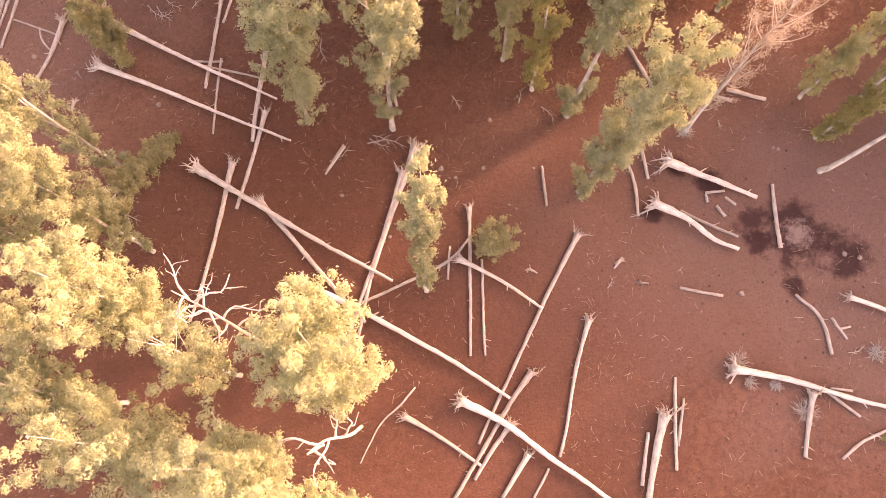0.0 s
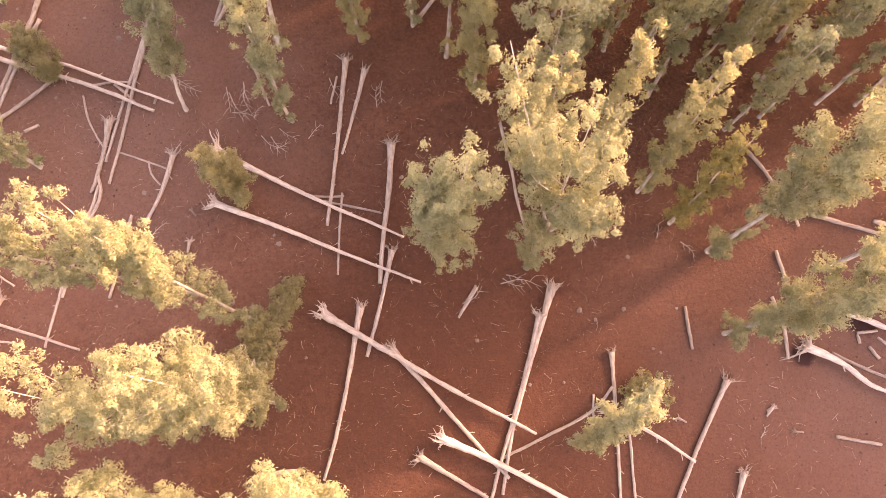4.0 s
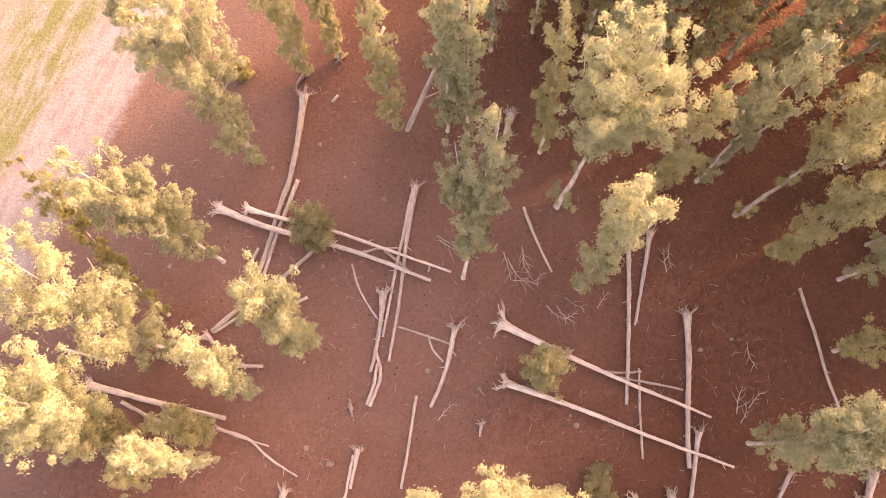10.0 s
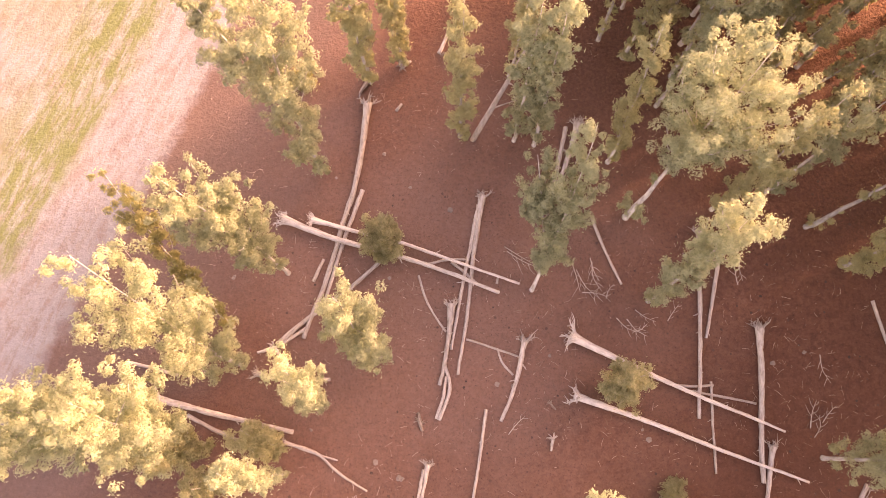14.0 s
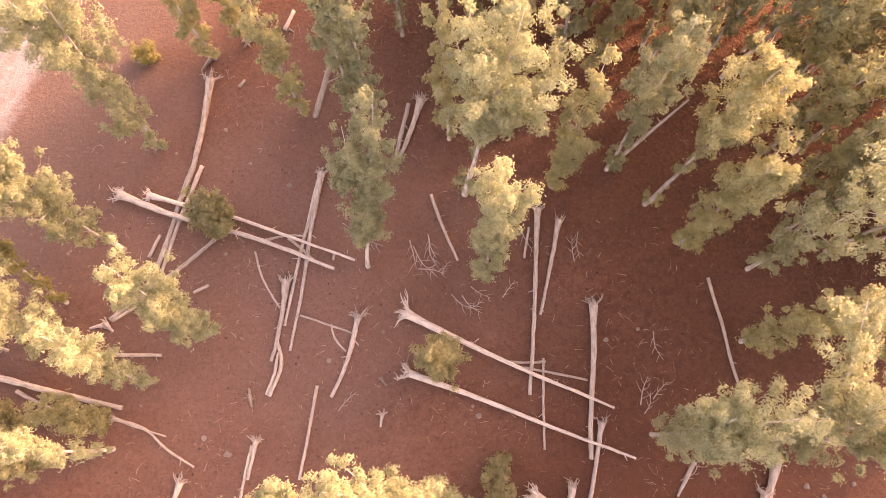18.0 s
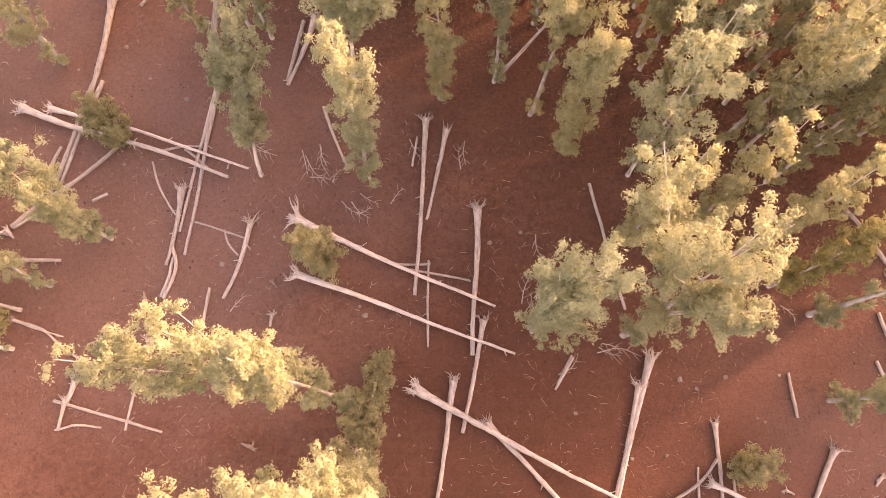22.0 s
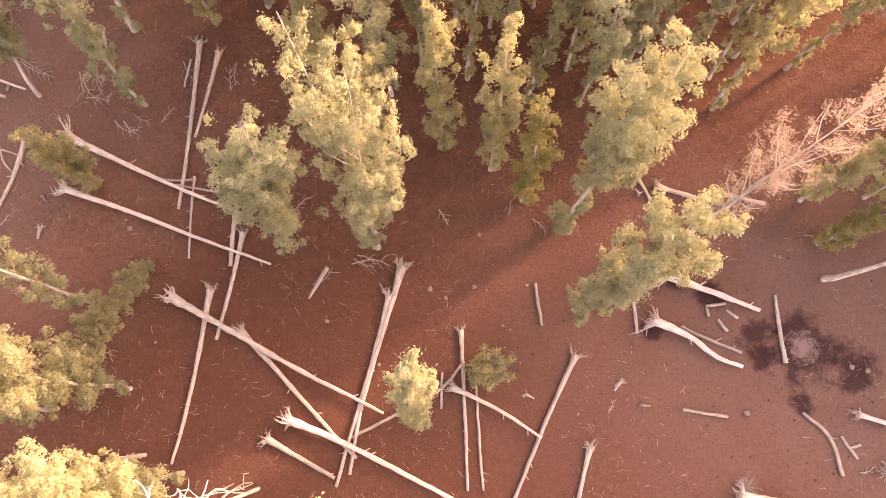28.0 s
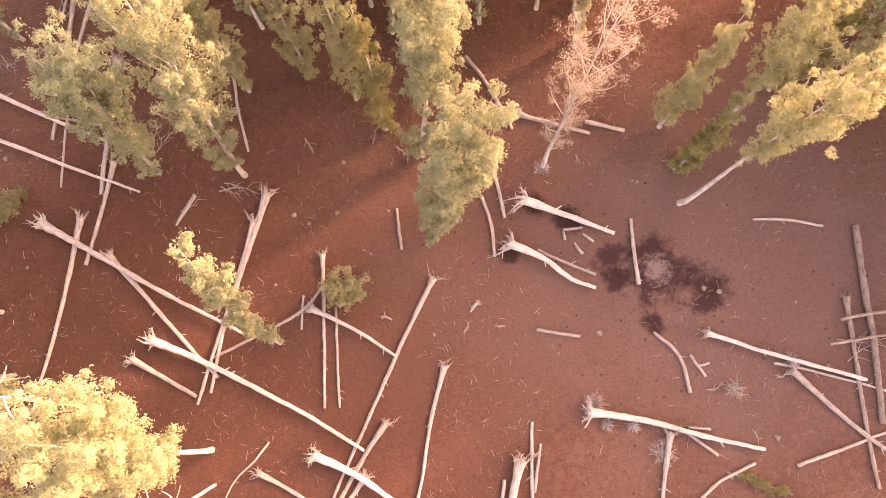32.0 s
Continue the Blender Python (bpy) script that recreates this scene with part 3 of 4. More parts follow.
felled_log([(-96.8, 39.6), (-91.2, 37.7)], 0.17, 0.12)
felled_log([(-78.4, 36.9), (-79.6, 31.5)], 0.29, 0.21, roots=True)
felled_log([(-88.8, 31.6), (-90.2, 28.1)], 0.35, 0.28, roots=True)
felled_log([(-73.6, 101.7), (-75.0, 98.6)], 0.29, 0.31)
felled_log([(-81.0, 90.5), (-81.9, 89.4)], 0.23, 0.25)
felled_log([(-54.1, 86.3), (-56.2, 80.5), (-58.5, 75.2)], 0.43, 0.27, roots=True)
felled_log([(-56.0, 85.8), (-57.4, 80.3), (-58.5, 76.1)], 0.35, 0.28)
felled_log([(-13.1, 57.8), (-11.7, 50.6), (-11.0, 45.6), (-9.2, 38.7)], 0.26, 0.21)
felled_log([(24.6, 52.5), (27.4, 48.5), (29.5, 44.1)], 0.29, 0.24)
felled_log([(13.3, 28.8), (13.9, 22.5)], 0.23, 0.24)
felled_log([(-90.3, 28.8), (-91.2, 24.4)], 0.26, 0.21, roots=True)
felled_log([(-92.0, 28.6), (-84.4, 26.3), (-76.3, 23.7)], 0.23, 0.18)
felled_log([(-91.6, 24.5), (-88.4, 25.1), (-85.0, 24.6)], 0.17, 0.15)
felled_log([(-79.1, 36.1), (-81.5, 24.1)], 0.23, 0.18)
felled_log([(-67.6, 62.1), (-67.3, 63.3)], 0.20, 0.15)
felled_log([(-87.9, 57.9), (-85.7, 58.9)], 0.23, 0.25)
felled_log([(-99.6, 54.1), (-95.8, 56.4)], 0.23, 0.25)


# ---- trees ----
def stem_line(h, lean, rng, wob=0.45):
    u = np.r_[0, 0.014, np.linspace(0.045, 0.97, 12)]
    line = np.stack([lean[0] * u ** 1.25, lean[1] * u ** 1.25, h * u], 1)
    line[0, 2] = -0.5
    line[2:, :2] += np.cumsum(rng.standard_normal((12, 2)) * wob * 0.35, axis=0) * 0.6
    return line, u


def plan_limbs(h, line, u, profile, count, spread, rng):
    """Start, elbow and end of each rising limb; profile: pairs (share of the height, reach)."""
    us, rs = np.array([p[0] for p in profile]), np.array([p[1] for p in profile]) * spread
    grid = np.linspace(us[0], us[-1], 300)
    wgt = np.interp(grid, us, rs) ** 1.1 + 0.25
    cum = np.cumsum(wgt) / wgt.sum()
    stem = lambda q: np.array([np.interp(q, u, line[:, j]) for j in range(3)])
    out = []
    for k in range(count):
        w = float(np.interp((k + rng.uniform(0.1, 0.9)) / count, cum, grid))
        az = k * 2.39996 + rng.uniform(-0.6, 0.6)
        reach = float(np.interp(w, us, rs)) * rng.uniform(0.6, 1.15)
        low = max(min(us[0], w) * 0.7, w - (0.8 + reach * 1.15) / h)
        p0, c = stem(low), stem(min(w, 0.97))
        end = c + [math.cos(az) * reach, math.sin(az) * reach, 0.25 * reach + max(0.0, w - 0.97) * h]
        mid = p0 * 0.42 + end * 0.58 + [math.cos(az) * reach * 0.12, math.sin(az) * reach * 0.12, -0.12 * reach]
        out.append((p0, mid, end, reach, low))
    return out


def crown_mesh(name, limbs, clumps, leaves, size, material, rng):
    """Upright plumes of leaves along the outer two thirds of every limb; each plume is a lumpy shell of many small leaves."""
    reach = np.array([l[3] for l in limbs])
    pick = rng.choice(len(limbs), clumps, p=(reach + 0.7) / (reach + 0.7).sum())
    f = rng.uniform(0.14, 1.03, clumps)
    p0, mid, end = (np.array([l[k] for l in limbs])[pick] for k in range(3))
    f3 = f[:, None]
    cen = p0 * (1 - f3) ** 2 + 2 * mid * f3 * (1 - f3) + end * f3 ** 2
    axis = end - p0
    axis /= np.linalg.norm(axis, axis=1, keepdims=True) + 1e-9
    axis = axis * 0.7 + rng.standard_normal((clumps, 3)) * 0.25 + [0, 0, 0.75]
    axis /= np.linalg.norm(axis, axis=1, keepdims=True)
    cr = rng.uniform(0.5, 1.0, clumps) * np.clip(0.42 + reach[pick] / 6.5, 0.5, 1.02) * (1.10 - 0.30 * f)
    cen = cen + rng.standard_normal((clumps, 3)) * (0.16 + 0.13 * reach[pick])[:, None] * [1, 1, 0.8]
    own = np.repeat(np.arange(clumps), leaves)
    n = len(own)
    d = rng.standard_normal((n, 3))
    d /= np.linalg.norm(d, axis=1, keepdims=True)
    down = (d * axis[own]).sum(1)
    d = np.where((down < -0.35)[:, None], d - 1.5 * down[:, None] * axis[own], d)
    d /= np.linalg.norm(d, axis=1, keepdims=True)
    lobes = rng.standard_normal((clumps, 7, 3))
    lobes /= np.linalg.norm(lobes, axis=2, keepdims=True)
    near = np.einsum("nk,njk->nj", d, lobes[own])
    bulge = near.max(1)
    side = lobes[own, near.argmax(1)]
    rad = cr[own] * (0.55 + 0.52 * np.clip(bulge, 0, 1) ** 2.2) * rng.uniform(0.55, 1.06, n) ** 0.6
    pos = cen[own] + d * rad[:, None]
    pos += axis[own] * ((d * axis[own]).sum(1) * rad * 0.55)[:, None]
    pos += rng.standard_normal((n, 3)) * np.where(rng.uniform(0, 1, n) < 0.2, 0.30, 0.09)[:, None]
    nrm = d * 0.55 + side * 0.45 + rng.standard_normal((n, 3)) * 0.30 + [0, 0, 0.30]
    nrm /= np.linalg.norm(nrm, axis=1, keepdims=True)
    t = np.cross(nrm, rng.standard_normal((n, 3)))
    t /= np.linalg.norm(t, axis=1, keepdims=True) + 1e-9
    b = np.cross(nrm, t)
    s = size * rng.uniform(0.75, 1.3, n)[:, None]
    v = np.stack([pos - t * s * 1.05 - b * s * 0.42, pos + t * s * 0.1 + b * s * 0.60, pos + t * s * 1.1 - b * s * 0.1], 1).reshape(-1, 3)
    return mesh_from(name, v, np.arange(n * 3).reshape(-1, 3), material, False)


TREES_GROUP = "gum trees round the clearing"


def gum_tree(x, y, h, top, profile, tone="yellow", girth=0.30, puffs=190, leaves=90, size=0.172, seed=0, label="", limbs=34, shown=9, group=TREES_GROUP, spread=1.2, forks=()):
    """A standing tree at (x, y), its top over the offset top; forks: further leaders (x, y, z of the tip from the foot, reach of its crown)."""
    rng = np.random.default_rng(seed + 1000)
    leaf = {"yellow": LEAF_YELLOW, "green": LEAF_GREEN, "grey": LEAF_GREY, "dead": LEAF_DEAD, "olive": LEAF_OLIVE}[tone]
    words = {"yellow": "tall gum tree with pale trunk and sunlit yellow-green crown", "green": "tall slender gum tree clothed in green foliage",
             "olive": "tall gum tree with pale trunk and olive-green crown", "grey": "grey-green young gum tree with dense foliage", "dead": "dying gum tree with dry pinkish-brown leaves"}[tone]
    tree = thing("gum_tree", x, y, -0.05, label or words, "tree", group)
    line, u = stem_line(h, top, rng)
    radii = girth * (1 - u) ** 1.5 + 0.03
    radii[:2] *= (1.3, 1.12)
    v, f, uv = tube(line, radii, 9, rng, 0.05)
    part("trunk", mesh_from("trunk", v, f, BARK, True, uv), tree, "pale smooth-barked trunk")
    plan = plan_limbs(h, line, u, profile, limbs, spread, rng)
    for fx, fy, fz, wide in forks:
        q = 0.42 * min(1.0, fz / h)
        foot = np.array([np.interp(q, u, line[:, j]) for j in range(3)])
        tip = np.array([fx, fy, fz], float)
        fl = smooth_line([foot, foot * 0.55 + tip * 0.45 + [0, 0, 0.04 * h], tip], 2.0)
        fu = np.linspace(0, 1, len(fl))
        v, f, uv = tube(fl, np.linspace(girth * 0.62, 0.04, len(fl)), 8, rng, 0.05)
        part("leader", mesh_from("leader", v, f, BARK, True, uv), tree, "pale forked stem")
        plan += plan_limbs(max(4.0, fz), fl, fu, [(0.35, wide * 0.4), (0.6, wide * 0.9), (0.85, wide), (1.0, wide * 0.4)], int(limbs * 0.55), 1.0, rng)
    cob = part("crown", crown_mesh("crown", plan, int(puffs * 1.5), leaves, size, leaf, rng), tree)
    cob["kind"] = "stuff"
    for p0, mid, end, reach, low in sorted(plan, key=lambda l: -l[3])[:shown]:
        l = smooth_line([p0, mid, end], 1.2)
        r = max(0.06, girth * (1 - low) ** 1.1 * 0.38)
        v, f, uv = tube(l, np.linspace(r, 0.03, len(l)), 6, rng, 0.05)
        part("limb", mesh_from("limb", v, f, BARK, True, uv), tree)
    return tree


COLUMN = [(0.05, 1.2), (0.25, 2.1), (0.6, 2.3), (0.85, 1.8), (1.0, 0.5)]
CROWN = [(0.05, 1.3), (0.2, 2.6), (0.45, 3.5), (0.7, 3.9), (0.88, 3.3), (1.0, 1.0)]
WIDE = [(0.10, 1.4), (0.28, 2.9), (0.55, 4.5), (0.8, 4.8), (1.0, 1.5)]
SKIRT = [(0.05, 1.6), (0.18, 2.0), (0.34, 1.2), (0.5, 3.0), (0.72, 4.2), (0.9, 3.0), (1.0, 0.8)]
SLIM = [(0.05, 0.8), (0.3, 1.4), (0.5, 1.7), (0.75, 2.1), (0.9, 1.9), (1.0, 0.6)]
LOW = [(0.03, 1.1), (0.3, 2.0), (0.7, 2.4), (1.0, 1.8)]
WISP = [(0.16, 1.0), (0.35, 2.6), (0.6, 3.6), (0.85, 3.0), (1.0, 0.9)]
LONG = [(0.03, 1.2), (0.15, 2.0), (0.35, 2.4), (0.6, 3.0), (0.85, 3.4), (1.0, 1.6)]
ROUND = [(0.30, 0.8), (0.45, 2.6), (0.6, 4.6), (0.8, 5.4), (0.93, 4.0), (1.0, 1.5)]
TALL = [(0.02, 0.5), (0.09, 1.0), (0.2, 0.4), (0.38, 1.3), (0.62, 2.3), (0.85, 2.3), (1.0, 0.7)]
TOPPED = [(0.03, 0.9), (0.1, 1.2), (0.17, 0.3), (0.45, 0.5), (0.6, 2.4), (0.78, 3.4), (0.92, 2.6), (1.0, 0.8)]
STEEP = [(0.42, 0.5), (0.55, 1.8), (0.75, 3.2), (0.92, 2.6), (1.0, 0.8)]
HIGH = [(0.26, 1.6), (0.4, 2.6), (0.7, 2.5), (0.9, 2.0), (1.0, 1.0)]
BALL = [(0.05, 0.8), (0.3, 1.9), (0.6, 2.3), (0.85, 1.7), (1.0, 0.5)]


# the clearing's own trees
gum_tree(-23.0, 36.0, 38, (4.4, 5.0), CROWN, seed=1, puffs=270, spread=1.15, forks=((-0.5, 4.5, 31, 3.0),))
gum_tree(-9.8, 35.0, 46, (2.4, 8.5), WIDE, seed=2, puffs=340, girth=0.42, spread=0.95, limbs=34, forks=((-5.0, 16.0, 40, 4.2), (4.6, 0.5, 36, 3.2)))
gum_tree(-45.6, 58.8, 40, (0.6, 5.2), SLIM, seed=3, puffs=170, spread=1.35)
gum_tree(-62.5, 61.0, 32, (4.2, 14.5), HIGH, seed=4, puffs=230, tone="yellow", spread=1.15, forks=((-0.8, 14.4, 20, 3.2),))
gum_tree(-47.9, 71.5, 41, (5.6, 8.0), TOPPED, seed=5, puffs=330, girth=0.45, spread=1.75, limbs=34, shown=20)
gum_tree(-21.3, 69.1, 42, (2, 4), TOPPED, "olive", seed=6, puffs=170, spread=1.15, girth=0.36, shown=16)
gum_tree(-16.9, 63.0, 34, (0.3, 3), LONG, "olive", seed=7, puffs=210, spread=0.95)
gum_tree(-50.0, 80.1, 35, (-1.2, 5.0), COLUMN, "olive", seed=44, puffs=120, spread=0.7)
gum_tree(-1.4, 63.0, 34, (0.4, 11.9), TALL, "olive", seed=45, puffs=130, spread=1.0)
gum_tree(-93.6, 80.3, 42, (0.3, 8.5), CROWN, "yellow", seed=8, puffs=350, spread=1.15, girth=0.4, limbs=36, forks=((-9.5, 11.5, 33, 3.4),))
gum_tree(-98.4, 64.7, 38, (-4.8, 4.6), WISP, "yellow", seed=9, puffs=240, spread=1.1, shown=18)
gum_tree(-84.8, 52.0, 30, (-2.2, 6.2), CROWN, seed=10, puffs=170, spread=0.85)
gum_tree(-93.6, 45.3, 33, (2.8, 4.6), SLIM, seed=11, puffs=120, spread=1.2)
gum_tree(-105.3, 51.6, 41, (-4.2, 11.0), CROWN, "yellow", seed=12, puffs=270, spread=1.25, shown=22)
gum_tree(-106.4, 57.0, 27, (-7.3, 17.0), SLIM, "green", seed=37, puffs=110, spread=0.9, girth=0.24)
gum_tree(-112.3, 41.0, 40, (4, 7.5), WIDE, seed=13, puffs=330, spread=1.15)
gum_tree(-100.1, 40.1, 17, (-0.3, 4), COLUMN, "grey", seed=14, puffs=130, spread=1.1)
gum_tree(-98.6, 36.2, 33.5, (1.0, 4.8), SLIM, seed=43, puffs=90, spread=0.9)
gum_tree(-110.2, 40.4, 25, (-1, 3), COLUMN, "grey", seed=40, puffs=130, spread=1.1)
gum_tree(-107.7, 35.1, 12, (0, 1), BALL, "grey", seed=41, puffs=90)
gum_tree(-95.9, 94.6, 3.6, (0, 0.4), BALL, "green", seed=42, puffs=60, leaves=50, limbs=12, spread=0.8, label="small green gum sapling standing on bare earth")
gum_tree(-120.5, 43.0, 40, (2, 6.5), WIDE, seed=15, puffs=320, spread=1.1)
gum_tree(-49.0, 27.0, 40, (-14, 9.0), LONG, seed=16, puffs=420, spread=1.15, limbs=38, forks=((-23.5, 6.5, 35, 3.2), (-6.5, 6.0, 37, 3.0)))
gum_tree(-56.5, 13.0, 44, (-3, 6), CROWN, seed=17, puffs=280, spread=1.2)
gum_tree(-46.0, 15.5, 46, (-2.0, 4.5), WIDE, seed=18, puffs=340, spread=1.1)
gum_tree(-44.0, 33.6, 16, (-5, -21), LOW, "grey", seed=19, puffs=230, spread=1.0, limbs=40, label="half-fallen grey-green gum tree leaning low over the ground")
gum_tree(-57.8, 2.0, 40, (0, 4), CROWN, seed=20, puffs=250, spread=1.2)
gum_tree(-38.0, 3.5, 46, (1, 3.5), WIDE, seed=21, puffs=340, spread=1.1)
gum_tree(-31.5, -3.0, 41, (4, 4), WISP, "yellow", seed=22, puffs=110, limbs=28, shown=20, spread=1.0)
gum_tree(-37.0, -13.0, 44, (1, 5), WIDE, seed=23, puffs=300, spread=1.2)
gum_tree(-25.0, -15.0, 42, (1, 4), WIDE, seed=24, puffs=300, spread=1.2)
gum_tree(-16.0, -21.0, 42, (1, 5), CROWN, seed=38, puffs=200)
gum_tree(-48.0, -7.0, 42, (0, 5), WIDE, seed=39, puffs=260)
gum_tree(-14.1, -5.4, 46, (1.5, 6.5), ROUND, seed=25, puffs=420, spread=1.08, girth=0.4, limbs=36)
gum_tree(-4.3, 9.5, 41, (1.3, 7.8), SLIM, seed=26, puffs=150, spread=0.95)
gum_tree(-83.7, 66.9, 11, (0.2, 3), BALL, "grey", seed=27, puffs=150, spread=1.25, label="round grey-green young gum tree beside the logs")
gum_tree(-52.5, 46.3, 19, (0.4, 2), BALL, "grey", seed=28, puffs=170, spread=1.2, label="small round-crowned gum tree standing among felled trunks")
gum_tree(5.6, 16.0, 8, (0.1, 1.5), BALL, "grey", seed=29, puffs=90, label="low round grey-green gum sapling beside logs")
gum_tree(17.4, 37.0, 47, (4.5, 6), SKIRT, seed=30, puffs=330, spread=1.3, girth=0.42, limbs=36)
gum_tree(18.7, 24.7, 40, (7.6, 6.2), LONG, "yellow", seed=31, puffs=310, spread=1.25, limbs=36)
gum_tree(35.5, 34.5, 48, (4.5, 5), WISP, "dead", seed=32, puffs=210, leaves=46, size=0.10, limbs=36, shown=36, girth=0.36, spread=1.05)
gum_tree(55.4, 27.9, 46, (4.5, 2), STEEP, "olive", seed=33, puffs=140, spread=1.1, girth=0.40, shown=20)
gum_tree(53.4, 39.8, 32, (1, 3), COLUMN, "olive", seed=34, puffs=150, spread=0.85)
gum_tree(63.0, 39.9, 38, (0, 3), SKIRT, "olive", seed=35, puffs=180, spread=0.9)
gum_tree(55.2, 33.2, 17, (2, 1.5), COLUMN, "green", seed=36, puffs=100, spread=0.8)


# ---- small things on the ground ----
def dead_snag(x, y, top, girth, seed):
    """A barkless dead trunk that leans at the wood's edge, with a few broken branches."""
    rng = np.random.default_rng(seed)
    snag = thing("dead_trunk", x, y, -0.05, "bare bleached dead trunk leaning at the edge of the wood", "tree", "dead trunks")
    tip = np.array(top, float)
    line = smooth_line([(0, 0, 0), tip * [0.31, 0.31, 0.30], tip * [0.77, 0.77, 0.77], tip], 1.3)
    v, f, uv = tube(line, np.linspace(girth, girth * 0.4, len(line)), 9, rng, 0.06)
    trunk = part("trunk", mesh_from("trunk", v, f, LOG, True, uv), snag)
    for q in (0.32, 0.55, 0.76, 0.9):
        p = line[int(q * (len(line) - 1))]
        e = p + rng.standard_normal(3) * [1.3, 1.3, 0.5] + tip * 0.07
        l = smooth_line([p, (p + e) / 2 + rng.standard_normal(3) * 0.2, e], 0.5)
        v, f, uv = tube(l, np.linspace(girth * 0.32, girth * 0.1, len(l)), 6, rng, 0.08)
        part("branch_stub", mesh_from("branch_stub", v, f, LOG, True, uv), trunk)


dead_snag(-70.3, 84.4, (8.4, 7.6, 21.5), 0.48, 301)
dead_snag(-26.6, 74.7, (9.5, 6.6, 10.0), 0.36, 302)


def bare_tree(x, y, top, girth, seed, limbs=11, twigs=3):
    """A leafless standing tree: crooked white limbs that fork into twigs."""
    rng = np.random.default_rng(seed)
    tree = thing("bare_tree", x, y, -0.05, "leafless dead gum tree with crooked bleached white limbs", "tree", "dead trunks")
    tip = np.array(top, float)
    line = smooth_line([(0, 0, 0), tip * 0.35 + [0.3, -0.2, 0], tip * 0.7 + [-0.3, 0.3, 0], tip], 1.5)
    v, f, uv = tube(line, np.linspace(girth, 0.06, len(line)), 9, rng, 0.06)
    part("trunk", mesh_from("trunk", v, f, LOG_PALE, True, uv), tree)

    def crooked(p, way, length, bends):
        pts = [p]
        for k in range(bends):
            way = way + rng.standard_normal(3) * 0.42
            way = way / np.linalg.norm(way)
            pts.append(pts[-1] + way * length / bends)
        return smooth_line(pts, 0.5)

    for k in range(limbs):
        p = line[int((0.5 + 0.5 * k / limbs) * (len(line) - 1))]
        az = k * 2.4 + rng.uniform(-0.5, 0.5)
        l = crooked(p, np.array([math.cos(az), math.sin(az), 0.7]), rng.uniform(3.5, 6.5), 5)
        v, f, uv = tube(l, np.linspace(0.15, 0.05, len(l)), 6, rng, 0.08)
        limb = part("limb", mesh_from("limb", v, f, LOG_PALE, True, uv), tree)
        for j in range(twigs):
            q = l[int((0.35 + 0.2 * j) * (len(l) - 1))]
            t = crooked(q, l[-1] - l[0] + rng.standard_normal(3) * 2.5, rng.uniform(1.2, 2.6), 3)
            v, f, uv = tube(t, np.linspace(0.07, 0.025, len(t)), 5, rng, 0.08)
            part("twig", mesh_from("twig", v, f, LOG_PALE, True, uv), limb)


bare_tree(-27.2, 1.1, (1.2, 3.5, 39.0), 0.30, 303)
bare_tree(-13.5, -10.2, (0.1, -0.0, 36.0), 0.28, 304, limbs=6, twigs=2)


def root_chunk(x, y, r, seed):
    """A broken-off butt of a tree with its roots, lying on its side."""
    rng = np.random.default_rng(seed)
    ob = thing("root_stump", x, y, 0, "weathered broken tree butt with stubby roots lying on earth", "stump", "stumps and stones on the ground")
    a = rng.uniform(0, 6.28)
    d = np.array([math.cos(a), math.sin(a), 0])
    line = smooth_line([(0, 0, r * 0.6), d * r * 1.6 + [0, 0, r * 0.55], d * r * rng.uniform(2.4, 4.2) + [0, 0, r * 0.4]], 0.25)
    v, f, uv = tube(line, np.linspace(r * 0.62, r * 0.34, len(line)), 8, rng, 0.14)
    part("bole", mesh_from("bole", v, f, LOG_DARK if seed % 2 else LOG, True, uv), ob)
    pieces = []
    for k in range(7):
        b = a + math.pi + rng.uniform(-1.5, 1.5)
        l = smooth_line([(0, 0, r * 0.5), (math.cos(b) * r * 0.9, math.sin(b) * r * 0.9, rng.uniform(0.1, 0.9) * r),
                         (math.cos(b + 0.3) * r * rng.uniform(1.3, 2.3), math.sin(b + 0.3) * r * rng.uniform(1.3, 2.3), rng.uniform(0.05, 0.5) * r)], 0.25)
        pieces.append(tube(l, np.linspace(r * 0.3, 0.03, len(l)), 6, rng, 0.12))
    part("roots", mesh_from("roots", *joined(pieces)[:2], LOG_DARK if seed % 2 else LOG), ob)


def stone(x, y, r, seed):
    bm = bmesh.new()
    bmesh.ops.create_icosphere(bm, subdivisions=2, radius=r)
    rng = random.Random(seed)
    off = Vector((rng.uniform(0, 50), rng.uniform(0, 50), 0))
    for v in bm.verts:
        v.co *= 1 + 0.8 * noise.noise(v.co / r * 1.1 + off)
        v.co.z = v.co.z * 0.6 + r * 0.32
    me = bpy.data.meshes.new("stone")
    bm.to_mesh(me)
    bm.free()
    me.materials.append(STONE)
    ob = new("stone", me)
    ob.location, ob.rotation_euler = (x, y, 0), (0, 0, rng.uniform(0, 6))
    tagged(ob, "pale rough stone lying on red earth", "stone", "stumps and stones on the ground")


